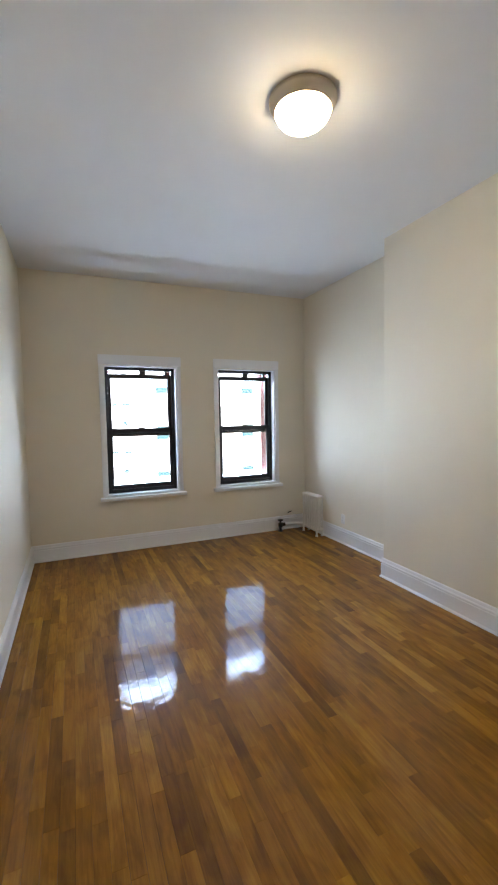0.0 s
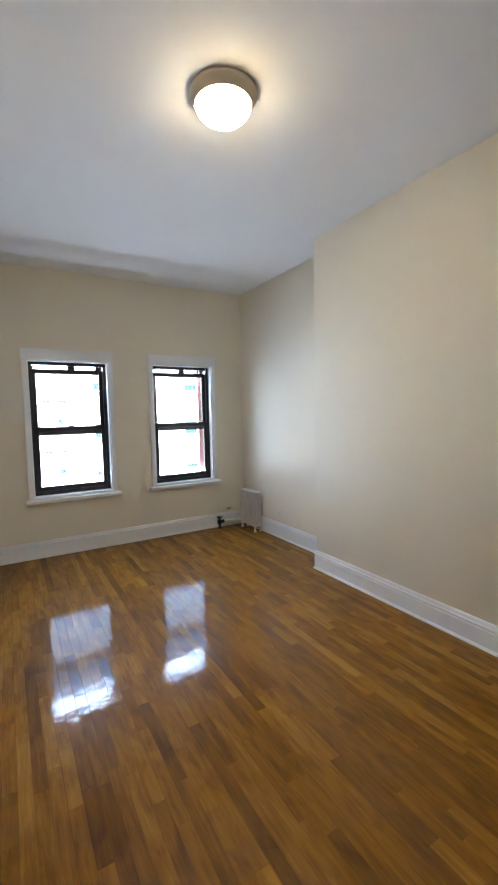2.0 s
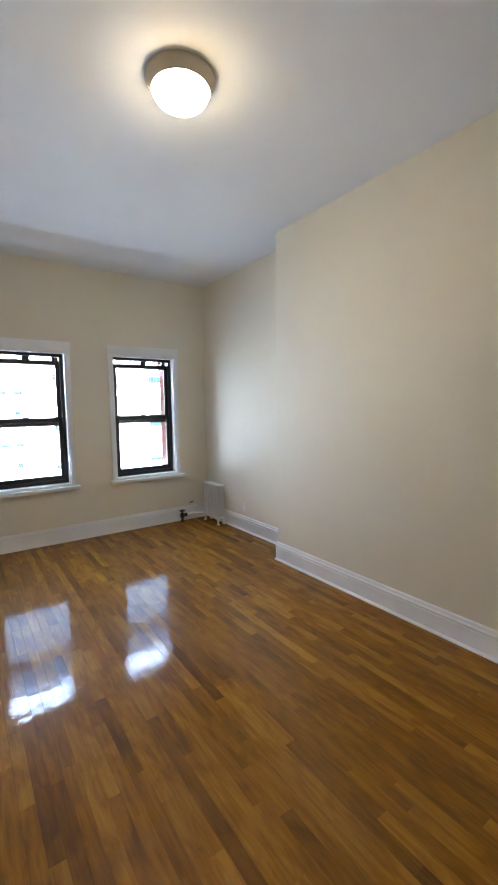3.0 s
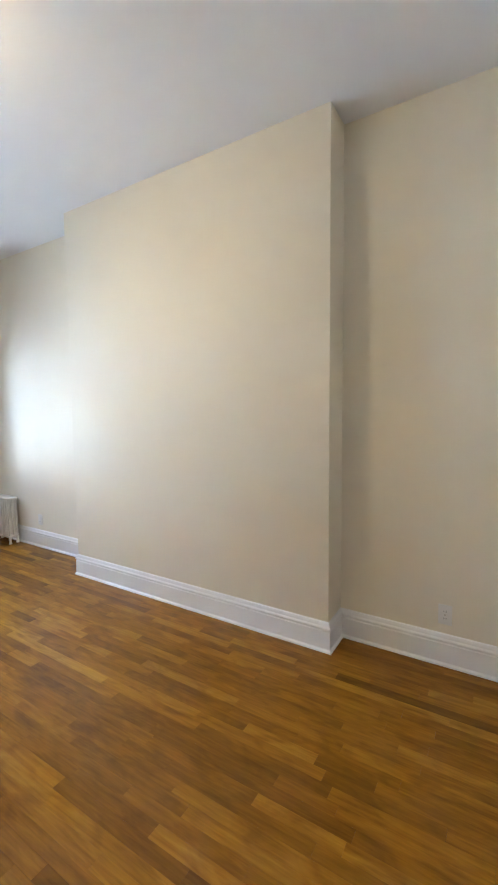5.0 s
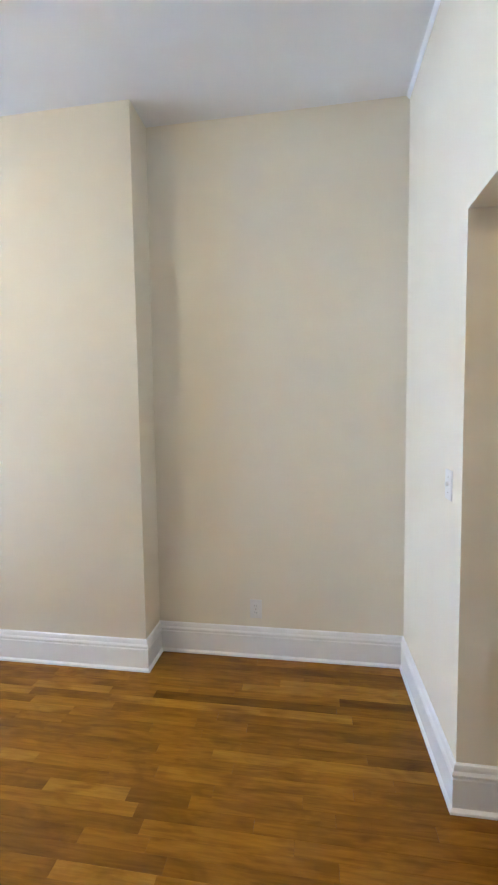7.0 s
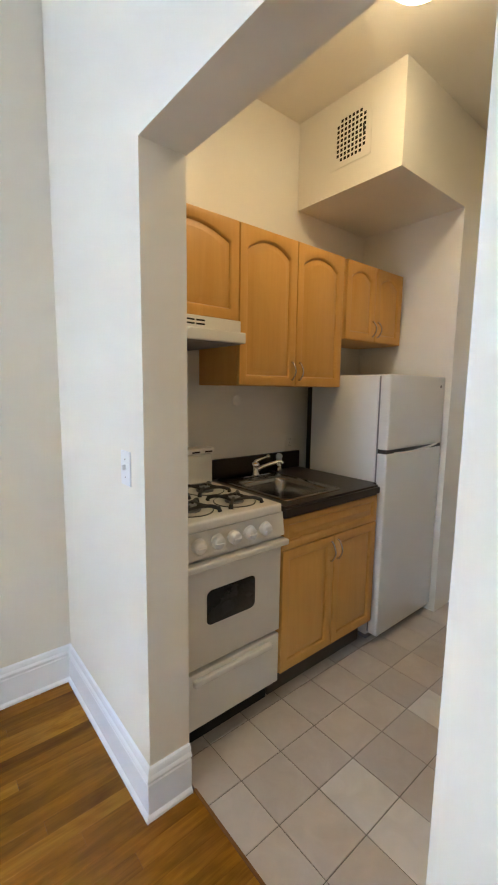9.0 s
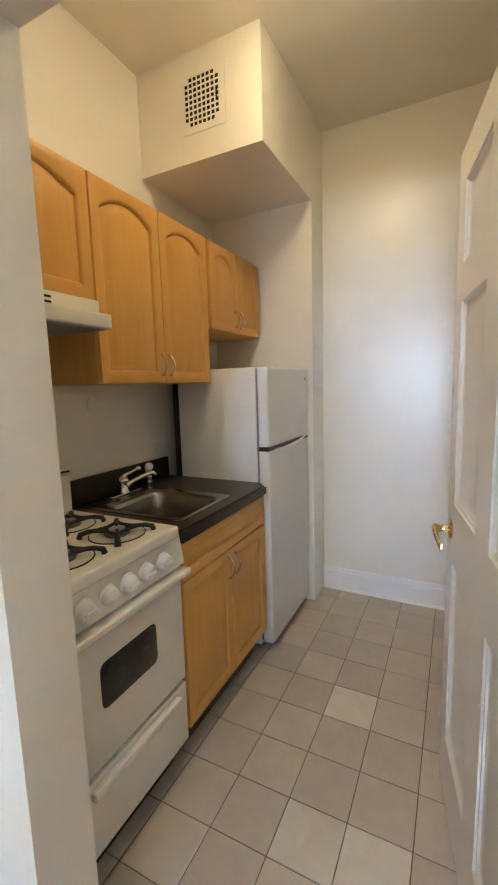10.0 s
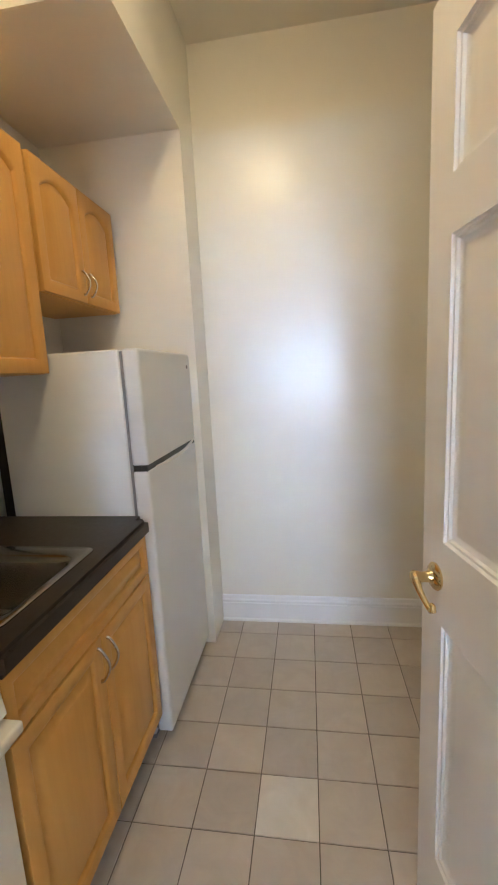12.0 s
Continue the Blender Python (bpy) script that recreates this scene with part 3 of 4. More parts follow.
# ---- the kitchen door ----
def panel_door():
    """Six-panel door, standing open against the short wall; local x runs from hinge to free edge, local y is its thickness."""
    wd, ht, th, ang = 0.90, 2.125, 0.036, 10.0
    ca, sa = math.cos(radians(ang)), math.sin(radians(ang))
    hx, hy = -1.436 - wd * sa - th * ca, -1.056 + wd * ca - th * sa
    d = thing("door_1", (hx, hy, 0.008), "white six-panel door with brass lever, standing open", "door", "", -90 + ang)
    d["kind"] = "structure"
    cols = [(0.112, 0.395), (0.525, 0.806)]
    rows = [(0.225, 0.860), (1.057, 1.684), (1.792, 2.022)]
    xs = [0, cols[0][0], cols[0][1], cols[1][0], cols[1][1], wd]
    zs = [0, rows[0][0], rows[0][1], rows[1][0], rows[1][1], rows[2][0], rows[2][1], ht]
    part("frame", panel_wall(xs, zs, lambda i, j: not (i in (1, 3) and j in (1, 3, 5)), lambda u, w, s: (u, (0.0, th)[s], w)), DOORP, d, "", True)
    for a0, a1 in cols:
        for b0, b1 in rows:
            bm = bmesh.new()
            for face, sgn in ((0.0, 1), (th, -1)):
                loops = []
                for inset, depth in ((0.0, 0.001), (0.004, 0.0055), (0.009, 0.006), (0.013, 0.011), (0.022, 0.0150), (0.027, 0.0155), (0.056, 0.0075), (0.060, 0.007)):
                    yy = face + sgn * depth
                    loops.append([bm.verts.new(p) for p in ((a0 + inset, yy, b0 + inset), (a1 - inset, yy, b0 + inset), (a1 - inset, yy, b1 - inset), (a0 + inset, yy, b1 - inset))])
                for p, q in zip(loops, loops[1:]):
                    for k in range(4):
                        bm.faces.new((p[k], p[(k + 1) % 4], q[(k + 1) % 4], q[k]))
                bm.faces.new(loops[-1])
            bmesh.ops.recalc_face_normals(bm, faces=bm.faces[:])
            part("panel", bm, DOORP, d, "", True, 25)
    kx, kz = wd - 0.066, 0.966
    for side, y0 in ((1, th), (-1, 0.0)):
        rot = pose(kx, y0, kz, -90 * side, 0, 0)
        h = part("lever_handle", lathe([(0.031, 0.0), (0.032, 0.004), (0.028, 0.009), (0.016, 0.013), (0.0125, 0.020), (0.0115, 0.034), (0.015, 0.042), (0.017, 0.050), (0.014, 0.056), (0.006, 0.058)], rot, 28), BRASS, d, "polished brass lever handle", True)
        yo = y0 + side * 0.047
        droop = ((0.0, 0.0, 0.0), (0.014, 0.003, 0.006), (0.030, 0.002, 0.020), (0.046, -0.003, 0.037), (0.060, -0.007, 0.049), (0.074, -0.009, 0.053), (0.084, -0.009, 0.047), (0.082, -0.009, 0.038), (0.074, -0.009, 0.038))
        part("lever", tube([(kx - p * 0.78, yo + side * q, kz - w * 0.9) for p, q, w in droop], [0.012, 0.0095, 0.0075, 0.0065, 0.0065, 0.007, 0.007, 0.0065, 0.006], 12), BRASS, h, "", True)
    part("latch_plate", rbox(wd, 0.006, kz - 0.028, wd + 0.0015, th - 0.006, kz + 0.028, 0.0005, 1), BRASS, d, "", True)
    for z in (0.25, 1.05, 1.88):
        part("hinge", tube([(-0.006, th + 0.003, z - 0.045), (-0.006, th + 0.003, z + 0.045)], 0.006, 10), BRASS, d, "", True)


panel_door()


# ---- kitchen things ----
def cabinet_front(y0, y1, z0, z1, xf, parent, arch, name="door", handle=None):
    """A raised-panel door or drawer front, facing -x; y0 > y1. arch: rise of the panel's top."""
    w, h, t = abs(y1 - y0), z1 - z0, 0.019
    ya = max(y0, y1)
    n = 14

    def loop(m, depth, outer=False):
        pts = [(m, m), (w - m, m)]
        for k in range(n + 1):
            u = k / n
            px = w - m - (w - 2 * m) * u
            rise = 0.0 if outer else arch * (1.0 - (2 * u - 1) ** 2)
            pts.append((px, h - m - (0.0 if outer else arch) + rise))
        return [bm.verts.new((xf + depth, ya - px, z0 + pz)) for px, pz in pts]

    def skin(loops):
        for p, q in zip(loops, loops[1:]):
            for k in range(len(p)):
                bm.faces.new((p[k], p[(k + 1) % len(p)], q[(k + 1) % len(q)], q[k]))
    s = 0.047 if h > 0.25 else 0.034
    bm = bmesh.new()
    loops = [loop(0.0, t, True), loop(0.0, 0.004, True), loop(0.0015, 0.0012, True), loop(0.005, 0.0, True), loop(s - 0.007, 0.0), loop(s - 0.002, 0.0022), loop(s + 0.002, 0.0100), loop(s + 0.004, 0.0135), loop(s + 0.004, t)]
    skin(loops)
    bm.faces.new([bm.verts.new(v.co + Vector((0.0002, 0, 0))) for v in loops[0]])
    bmesh.ops.recalc_face_normals(bm, faces=bm.faces[:])
    d = part(name, bm, MAPLE, parent)
    bm = bmesh.new()
    loops = [loop(s + 0.0045, 0.017), loop(s + 0.0045, 0.0125), loop(s + 0.011, 0.0115), loop(s + 0.033, 0.0025), loop(s + 0.036, 0.0015)]
    skin(loops)
    bm.faces.new(loops[-1])
    bmesh.ops.recalc_face_normals(bm, faces=bm.faces[:])
    part("panel", bm, MAPLE, d)
    if handle:
        hy, hz0, hz1 = handle
        part("handle", tube([(xf + 0.001, hy, hz0), (xf - 0.006, hy, hz0 + 0.001)] + arc((xf - 0.010, hy, hz0 + 0.004), (xf - 0.010, hy, hz1 - 0.004), (-0.020, 0, 0), 10) + [(xf - 0.006, hy, hz1 - 0.001), (xf + 0.001, hy, hz1)], [0.0055, 0.005] + [0.0042] * 11 + [0.005, 0.0055], 10), NICKEL, d, "brushed nickel bow handle")
    return d


def wall_cabinet(y0, y1, z0, z1, doors, label, handles):
    c = thing("wall_cabinet", (KX, (y0 + y1) / 2, z0), label, "cabinet", "wall cabinets")
    xf = -0.283
    part("body", rbox(xf + 0.021, y0, z0 + 0.001, KX - 0.001, y1, z1, 0.001, 1), MAPLE, c)
    step = (y1 - y0) / doors
    for k in range(doors):
        a, b = y0 + step * k - 0.0018, y0 + step * (k + 1) + 0.0018
        hy = None
        if handles:
            hy = (b + 0.026 if k == 0 else a - 0.026, z0 + 0.035, z0 + 0.125)
        cabinet_front(a, b, z0 + 0.003, z1 - 0.002, xf, c, 0.052 if step < -0.3 else 0.042, "door", hy)
    return c


wall_cabinet(-0.168, -0.661, 1.775, 2.215, 1, "honey maple wall cabinet with arched panel above the hood", False)
wall_cabinet(-0.664, -1.421, 1.482, 2.215, 2, "tall honey maple wall cabinet with two arched doors", True)
wall_cabinet(-1.450, -2.040, 1.765, 2.215, 2, "short honey maple wall cabinet above the fridge", True)


def base_cabinet():
    y0, y1, xf = -0.690, -1.418, -0.577
    c = thing("base_cabinet", (-0.28, (y0 + y1) / 2, 0), "honey maple sink base cabinet with two panelled doors", "cabinet")
    for a, b in ((y0, y0 - 0.018), (y1 + 0.018, y1)):
        part("side_panel", rbox(xf + 0.021, a, 0.150, KX - 0.022, b, 0.904, 0.001, 1), MAPLE, c)
    part("bottom_panel", rbox(xf + 0.021, y0 - 0.0185, 0.150, KX - 0.022, y1 + 0.0185, 0.168, 0.001, 1), MAPLE, c)
    part("back_panel", rbox(KX - 0.021, y0, 0.150, KX - 0.004, y1, 0.904, 0.001, 1), MAPLE, c)
    part("face_rail", rbox(xf + 0.0205, y0 - 0.0185, 0.866, xf + 0.040, y1 + 0.0185, 0.904, 0.001, 1), MAPLE, c)
    part("face_rail", rbox(xf + 0.0205, y0 - 0.0185, 0.726, xf + 0.040, y1 + 0.0185, 0.766, 0.001, 1), MAPLE, c)
    part("toe_kick", rbox(xf + 0.085, y0 - 0.002, 0.0, xf + 0.10, y1 + 0.002, 0.149, 0.0, 1), plain("toe_kick_vinyl", (0.10, 0.085, 0.07), 0.6), c, "dark recessed plinth")
    mid = (y0 + y1) / 2
    cabinet_front(y0 - 0.004, y1 + 0.004, 0.752, 0.898, xf, c, 0.0, "false_drawer")
    cabinet_front(y0 - 0.004, mid + 0.0018, 0.158, 0.746, xf, c, 0.0, "door", (mid + 0.026, 0.62, 0.72))
    cabinet_front(mid - 0.0018, y1 + 0.004, 0.158, 0.746, xf, c, 0.0, "door", (mid - 0.026, 0.62, 0.72))


base_cabinet()

SX0, SX1, SY0, SY1 = -0.512, -0.135, -0.775, -1.085
DECK = 0.960


def worktop():
    w = thing("countertop", (-0.28, -1.05, 0.906), "dark brown-grey laminate worktop with low backsplash", "countertop")
    us = [-0.600, SX0 - 0.006, SX1 + 0.006, KX - 0.004]
    ws = [-1.430, SY1 - 0.006, SY0 + 0.006, -0.686]
    bm = panel_wall(us, ws, lambda i, j: not (i == 1 and j == 1), lambda u, v, s: (u, v, (0.906, DECK)[s]))
    edge = [e for e in bm.edges if all(abs(v.co.x + 0.600) < 1e-4 for v in e.verts) and abs(e.verts[0].co.z - e.verts[1].co.z) < 1e-4]
    corner = [e for e in bm.edges if all(abs(v.co.x + 0.600) < 1e-4 and v.co.y < -1.42 for v in e.verts)]
    bmesh.ops.bevel(bm, geom=corner, offset=0.035, segments=6, affect='EDGES')
    edge = [e for e in bm.edges if all(v.co.x < -0.56 for v in e.verts) and abs(e.verts[0].co.z - e.verts[1].co.z) < 1e-4 and len(e.link_faces) == 2 and e.calc_face_angle(0) > 1.0]
    bmesh.ops.bevel(bm, geom=edge, offset=0.010, segments=4, affect='EDGES')
    part("top", bm, COUNTER, w)
    part("backsplash", rbox(KX - 0.024, -1.436, DECK + 0.0005, KX - 0.002, -0.692, 1.070, 0.005, 2), COUNTER, w)


worktop()


def sink():
    s = thing("sink", (-0.26, -0.95, DECK), "stainless steel drop-in single bowl sink", "sink")

    def ring(x0, x1, y0, y1, r, z):
        pts = []
        for cx, cy, a0 in ((x1 - r, y0 - r, 0), (x0 + r, y0 - r, 90), (x0 + r, y1 + r, 180), (x1 - r, y1 + r, 270)):
            for k in range(7):
                a = radians(a0 + 15 * k)
                pts.append((cx + r * math.cos(a), cy + r * math.sin(a), z))
        return pts
    bm = bmesh.new()
    d = DECK
    loops = [ring(-0.538, 0.024, -0.745, -1.150, 0.03, d + 0.0005), ring(-0.538, 0.024, -0.745, -1.150, 0.03, d + 0.0035), ring(-0.534, 0.020, -0.749, -1.146, 0.03, d + 0.0065),
             ring(-0.520, -0.142, -0.769, -1.091, 0.055, d + 0.0055), ring(-0.512, -0.148, -0.775, -1.085, 0.055, d + 0.001), ring(-0.507, -0.152, -0.781, -1.079, 0.055, d - 0.015),
             ring(-0.495, -0.162, -0.793, -1.067, 0.06, d - 0.155), ring(-0.475, -0.180, -0.813, -1.047, 0.07, d - 0.173), ring(-0.375, -0.280, -0.885, -0.975, 0.04, d - 0.177)]
    vs = [[bm.verts.new(p) for p in lp] for lp in loops]
    for a, b in zip(vs, vs[1:]):
        for k in range(len(a)):
            bm.faces.new((a[k], a[(k + 1) % len(a)], b[(k + 1) % len(b)], b[k]))
    bm.faces.new(vs[-1])
    bmesh.ops.recalc_face_normals(bm, faces=bm.faces[:])
    part("bowl", bm, STEEL, s)
    part("drain", lathe([(0.044, 0.0005), (0.042, 0.003), (0.034, 0.0025), (0.030, 0.0012)], pose(-0.328, -0.93, DECK - 0.177), 28), CHROME, s, "chrome strainer ring")
    fx, fy = -0.036, -0.985
    f = thing("faucet", (fx, fy, 0.9670), "chrome single-lever kitchen faucet on the sink", "faucet")
    part("escutcheon", rbox(fx - 0.026, fy - 0.10, 0.9671, fx + 0.026, fy + 0.10, 0.9738, 0.005, 3), CHROME, f)
    part("body", lathe([(0.026, 0.9738), (0.024, 0.9799), (0.0205, 0.9901), (0.020, 1.0173), (0.025, 1.0234), (0.026, 1.0330), (0.020, 1.0425), (0.010, 1.0466)], pose(fx, fy, 0), 24), CHROME, f)
    part("spout", tube([(fx, fy - 0.010, 0.9969), (fx - 0.012, fy - 0.045, 1.0153), (fx - 0.030, fy - 0.090, 1.0302), (fx - 0.048, fy - 0.130, 1.0411), (fx - 0.058, fy - 0.150, 1.0418), (fx - 0.062, fy - 0.157, 1.0316)], [0.013, 0.0115, 0.0105, 0.0105, 0.0115, 0.012], 14), CHROME, f)
    part("lever", tube([(fx, fy, 1.0411), (fx - 0.004, fy - 0.006, 1.0520), (fx - 0.018, fy - 0.028, 1.0629), (fx - 0.034, fy - 0.052, 1.0738), (fx - 0.040, fy - 0.060, 1.0778)], [0.012, 0.010, 0.0065, 0.006, 0.006], 12), CHROME, f)
    part("lever_ball", lathe([(0.003, -0.012), (0.010, -0.007), (0.0125, 0.0), (0.010, 0.007), (0.003, 0.012)], pose(fx - 0.042, fy - 0.064, 1.0792), 18), CHROME, f)
    sp = thing("side_sprayer", (-0.006, -1.205, DECK), "chrome pull-out side sprayer beside the sink", "sprayer")
    part("holder", lathe([(0.023, DECK + 0.0006), (0.022, 0.9758), (0.016, 0.9813), (0.015, 0.9990)], pose(-0.006, -1.205, 0), 20), CHROME, sp)
    part("head", tube([(-0.006, -1.205, 0.9901), (-0.006, -1.205, 1.0241), (-0.008, -1.202, 1.0445), (-0.020, -1.192, 1.0588), (-0.038, -1.180, 1.0615)], [0.012, 0.0155, 0.019, 0.0205, 0.018], 14), WHITEP, sp, "pale grey spray head")


sink()


def stove():
    y0, y1, xb = -0.176, -0.682, 0.03
    s = thing("gas_stove", (-0.27, (y0 + y1) / 2, 0), "narrow cream enamel gas stove with four burners", "stove")
    part("body", rbox(-0.535, y0 - 0.004, 0.105, xb, y1 + 0.004, 0.950, 0.004, 1), ENAMEL, s)
    for x in (-0.47, -0.03):
        for y in (y0 - 0.03, y1 + 0.03):
            part("foot", lathe([(0.016, 0.0), (0.016, 0.008), (0.010, 0.014), (0.010, 0.106)], pose(x, y, 0), 14), NICKEL, s)
    # added dark sheet that stands for the shade beneath the stove
    part("base_panel", slab(-0.500, y0 - 0.01, 0.006, -0.495, y1 + 0.01, 0.105), DARK, s, "dark sheet for the shade under the stove")
    part("cooktop", rbox(-0.597, y0, 0.942, xb, y1 + 0.022, 0.984, 0.011, 3), ENAMEL, s)
    cp = bmesh.new()
    v = [cp.verts.new(p) for p in ((-0.536, y0, 0.941), (-0.580, y0, 0.941), (-0.596, y0, 0.838), (-0.536, y0, 0.838), (-0.536, y1, 0.941), (-0.580, y1, 0.941), (-0.596, y1, 0.838), (-0.536, y1, 0.838))]
    for q in ((0, 1, 2, 3), (7, 6, 5, 4), (1, 5, 6, 2), (0, 4, 5, 1), (2, 6, 7, 3), (0, 3, 7, 4)):
        cp.faces.new([v[i] for i in q])
    bmesh.ops.recalc_face_normals(cp, faces=cp.faces[:])
    bmesh.ops.bevel(cp, geom=cp.edges[:], offset=0.004, segments=2, affect='EDGES')
    panel = part("control_panel", cp, ENAMEL, s)
    for y in (-0.240, -0.324, -0.404, -0.484, -0.568):
        k = part("knob", lathe([(0.030, -0.002), (0.030, 0.003), (0.0265, 0.006), (0.0255, 0.018), (0.023, 0.024), (0.016, 0.028), (0.006, 0.0295)], pose(-0.588, y, 0.890, 0, -99, 0), 28), WHITEP, panel, "round white burner knob")
        grip = rbox(-0.004, -0.019, 0.024, 0.004, 0.019, 0.033, 0.003, 2)
        grip.transform(pose(-0.588, y, 0.890, 0, -99, 0))
        part("grip", grip, WHITEP, k)
    d = part("oven_door", rbox(-0.578, y0 - 0.003, 0.388, -0.538, y1 + 0.003, 0.832, 0.007, 3), ENAMEL, s)

    def rounded(ya, yb, za, zb, r, x):
        pts = []
        for cy, cz, a0 in ((ya - r, zb - r, 0), (yb + r, zb - r, 90), (yb + r, za + r, 180), (ya - r, za + r, 270)):
            for k in range(6):
                a = radians(a0 + 18 * k)
                pts.append((x, cy + r * math.cos(a), cz + r * math.sin(a)))
        return pts
    g = bmesh.new()
    a = [g.verts.new(p) for p in rounded(-0.284, -0.530, 0.550, 0.694, 0.024, -0.5775)]
    b = [g.verts.new(p) for p in rounded(-0.287, -0.527, 0.553, 0.691, 0.022, -0.5800)]
    for k in range(len(a)):
        g.faces.new((a[k], a[(k + 1) % len(a)], b[(k + 1) % len(a)], b[k]))
    g.faces.new(b)
    bmesh.ops.recalc_face_normals(g, faces=g.faces[:])
    part("oven_window", g, OVENGLASS, d, "dark oven window")
    part("handle", rbox(-0.622, y0 + 0.002, 0.800, -0.572, y1 - 0.004, 0.826, 0.008, 3), ENAMEL, d, "cream full-width bar handle")
    dr = part("drawer", rbox(-0.576, y0 - 0.003, 0.132, -0.538, y1 + 0.003, 0.370, 0.006, 3), ENAMEL, s)
    part("handle", rbox(-0.596, y0 - 0.045, 0.322, -0.572, y1 + 0.055, 0.350, 0.007, 3), ENAMEL, dr)
    # dark strip painting the shade in the joint between oven door and drawer
    part("gap", slab(-0.541, y0 - 0.006, 0.366, -0.5352, y1 + 0.006, 0.392), DARK, s)
    part("backguard", rbox(-0.075, y0, 0.980, xb, y1 + 0.022, 1.130, 0.012, 3), ENAMEL, s)
    vent = part("vent_cap", rbox(-0.068, y0 - 0.004, 1.131, xb - 0.005, y1 + 0.004, 1.160, 0.008, 3), ENAMEL, s)
    for k in range(6):
        y = y0 - 0.06 - 0.076 * k
        # dark bar on the surface in place of a slot's shaded opening
        part("slot", rbox(-0.0695, y, 1.139, -0.066, y - 0.045, 1.147, 0.0, 1), DARK, vent)
    for bx in (-0.455, -0.225):
        for by in (-0.290, -0.510):
            bowl = part("burner_bowl", lathe([(0.090, 0.9842), (0.088, 0.9870), (0.080, 0.9858), (0.060, 0.9848), (0.030, 0.9845)], pose(bx, by, 0), 32), ENAMEL, s, "pale burner drip bowl")
            part("rim", lathe([(0.0925, 0.9842), (0.0925, 0.9866), (0.0895, 0.9874), (0.0885, 0.9871)], pose(bx, by, 0), 32, False), IRON, bowl, "dark ring round the drip bowl")
            part("burner_head", lathe([(0.040, 0.985), (0.042, 0.990), (0.034, 0.996), (0.036, 1.000), (0.030, 1.004), (0.012, 1.006)], pose(bx, by, 0), 24), SEAM, bowl, "dull grey burner head")
            gr = bmesh.new()
            for k in range(4):
                q = math.pi / 4 + math.pi / 2 * k
                c, n = math.cos(q), math.sin(q)
                merge(gr, tube([(bx + 0.118 * c, by + 0.118 * n, 0.9845), (bx + 0.114 * c, by + 0.114 * n, 0.998), (bx + 0.090 * c, by + 0.090 * n, 1.005), (bx + 0.026 * c, by + 0.026 * n, 1.007)], [0.010, 0.009, 0.008, 0.006], 8))
                e = q + math.pi / 2
                merge(gr, tube(arc((bx + 0.072 * c, by + 0.072 * n, 1.005), (bx + 0.072 * math.cos(e), by + 0.072 * math.sin(e), 1.005), (-0.012 * math.cos(q + math.pi / 4), -0.012 * math.sin(q + math.pi / 4), 0), 6), 0.0062, 8))
            part("grate", gr, IRON, s, "black cast iron pan grate")


stove()


def hood():
    y0, y1 = -0.170, -0.659
    h = thing("range_hood", (-0.15, (y0 + y1) / 2, 1.66), "cream metal range hood under the wall cabinet", "range hood")
    part("body", rbox(-0.300, y0, 1.704, KX - 0.002, y1, 1.774, 0.003, 1), ENAMEL, h)
    part("skirt", rbox(-0.425, y0, 1.658, KX - 0.002, -0.588, 1.704, 0.006, 3), ENAMEL, h)
    part("underside", rbox(-0.405, y0 - 0.015, 1.654, KX - 0.02, -0.573, 1.6585, 0.0, 1), SEAM, h, "grey filter underside")
    for k in range(4):
        y = y0 - 0.09 - 0.052 * k
        for z in (1.735, 1.751):
            # dark bars on the face in place of shaded vent openings
            part("slot", rbox(-0.3012, y, z, -0.299, y - 0.044, z + 0.007, 0.0, 1), DARK, h)


hood()


def fridge():
    y0, y1, z1 = -1.438, -2.060, 1.556
    f = thing("refrigerator", (-0.30, (y0 + y1) / 2, 0), "white two-door top-freezer refrigerator", "refrigerator")
    part("cabinet", rbox(-0.530, y0, 0.035, -0.050, y1, z1 - 0.002, 0.008, 3), FRIDGE, f)
    # black fridge back, made deeper to stand for the shade in the wall gap
    part("rear_panel", rbox(-0.050, y0 - 0.012, 0.05, -0.002, y1 + 0.02, z1 - 0.06, 0.004, 1), BLACK, f)
    part("plinth", rbox(-0.520, y0 - 0.02, 0.0, -0.08, y1 + 0.02, 0.035, 0.0, 1), SEAM, f)
    part("gasket", rbox(-0.541, y0 - 0.008, 0.06, -0.5295, y1 + 0.008, z1 - 0.008, 0.002, 1), SEAM, f)
    part("freezer_door", rbox(-0.602, y0, 1.142, -0.541, y1, z1, 0.014, 4), FRIDGE, f)
    part("fridge_door", rbox(-0.602, y0, 0.055, -0.541, y1, 1.126, 0.014, 4), FRIDGE, f)
    part("handle_recess", rbox(-0.598, y0 - 0.003, 1.120, -0.545, y1 + 0.003, 1.148, 0.0, 1), BLACK, f)
    part("handle", tube([(-0.601, y0 - 0.07, 1.127), (-0.612, y0 - 0.15, 1.124), (-0.622, y0 - 0.24, 1.126), (-0.626, y0 - 0.36, 1.133), (-0.620, y0 - 0.48, 1.143), (-0.604, y1 + 0.02, 1.152)], [0.003, 0.005, 0.0065, 0.007, 0.006, 0.003], 12), CHROME, f, "curved chrome grip between the doors")
    part("badge", lathe([(0.009, 0), (0.009, 0.0015), (0.006, 0.002)], pose(-0.602, y1 + 0.055, z1 - 0.06, 0, -90, 0), 20), SEAM, f, "small round grey badge")
    for y in (y0 - 0.06, y1 + 0.06):
        part("roller", tube([(-0.49, y - 0.01, 0.016), (-0.49, y + 0.01, 0.016)], 0.016, 12), BLACK, f)


fridge()


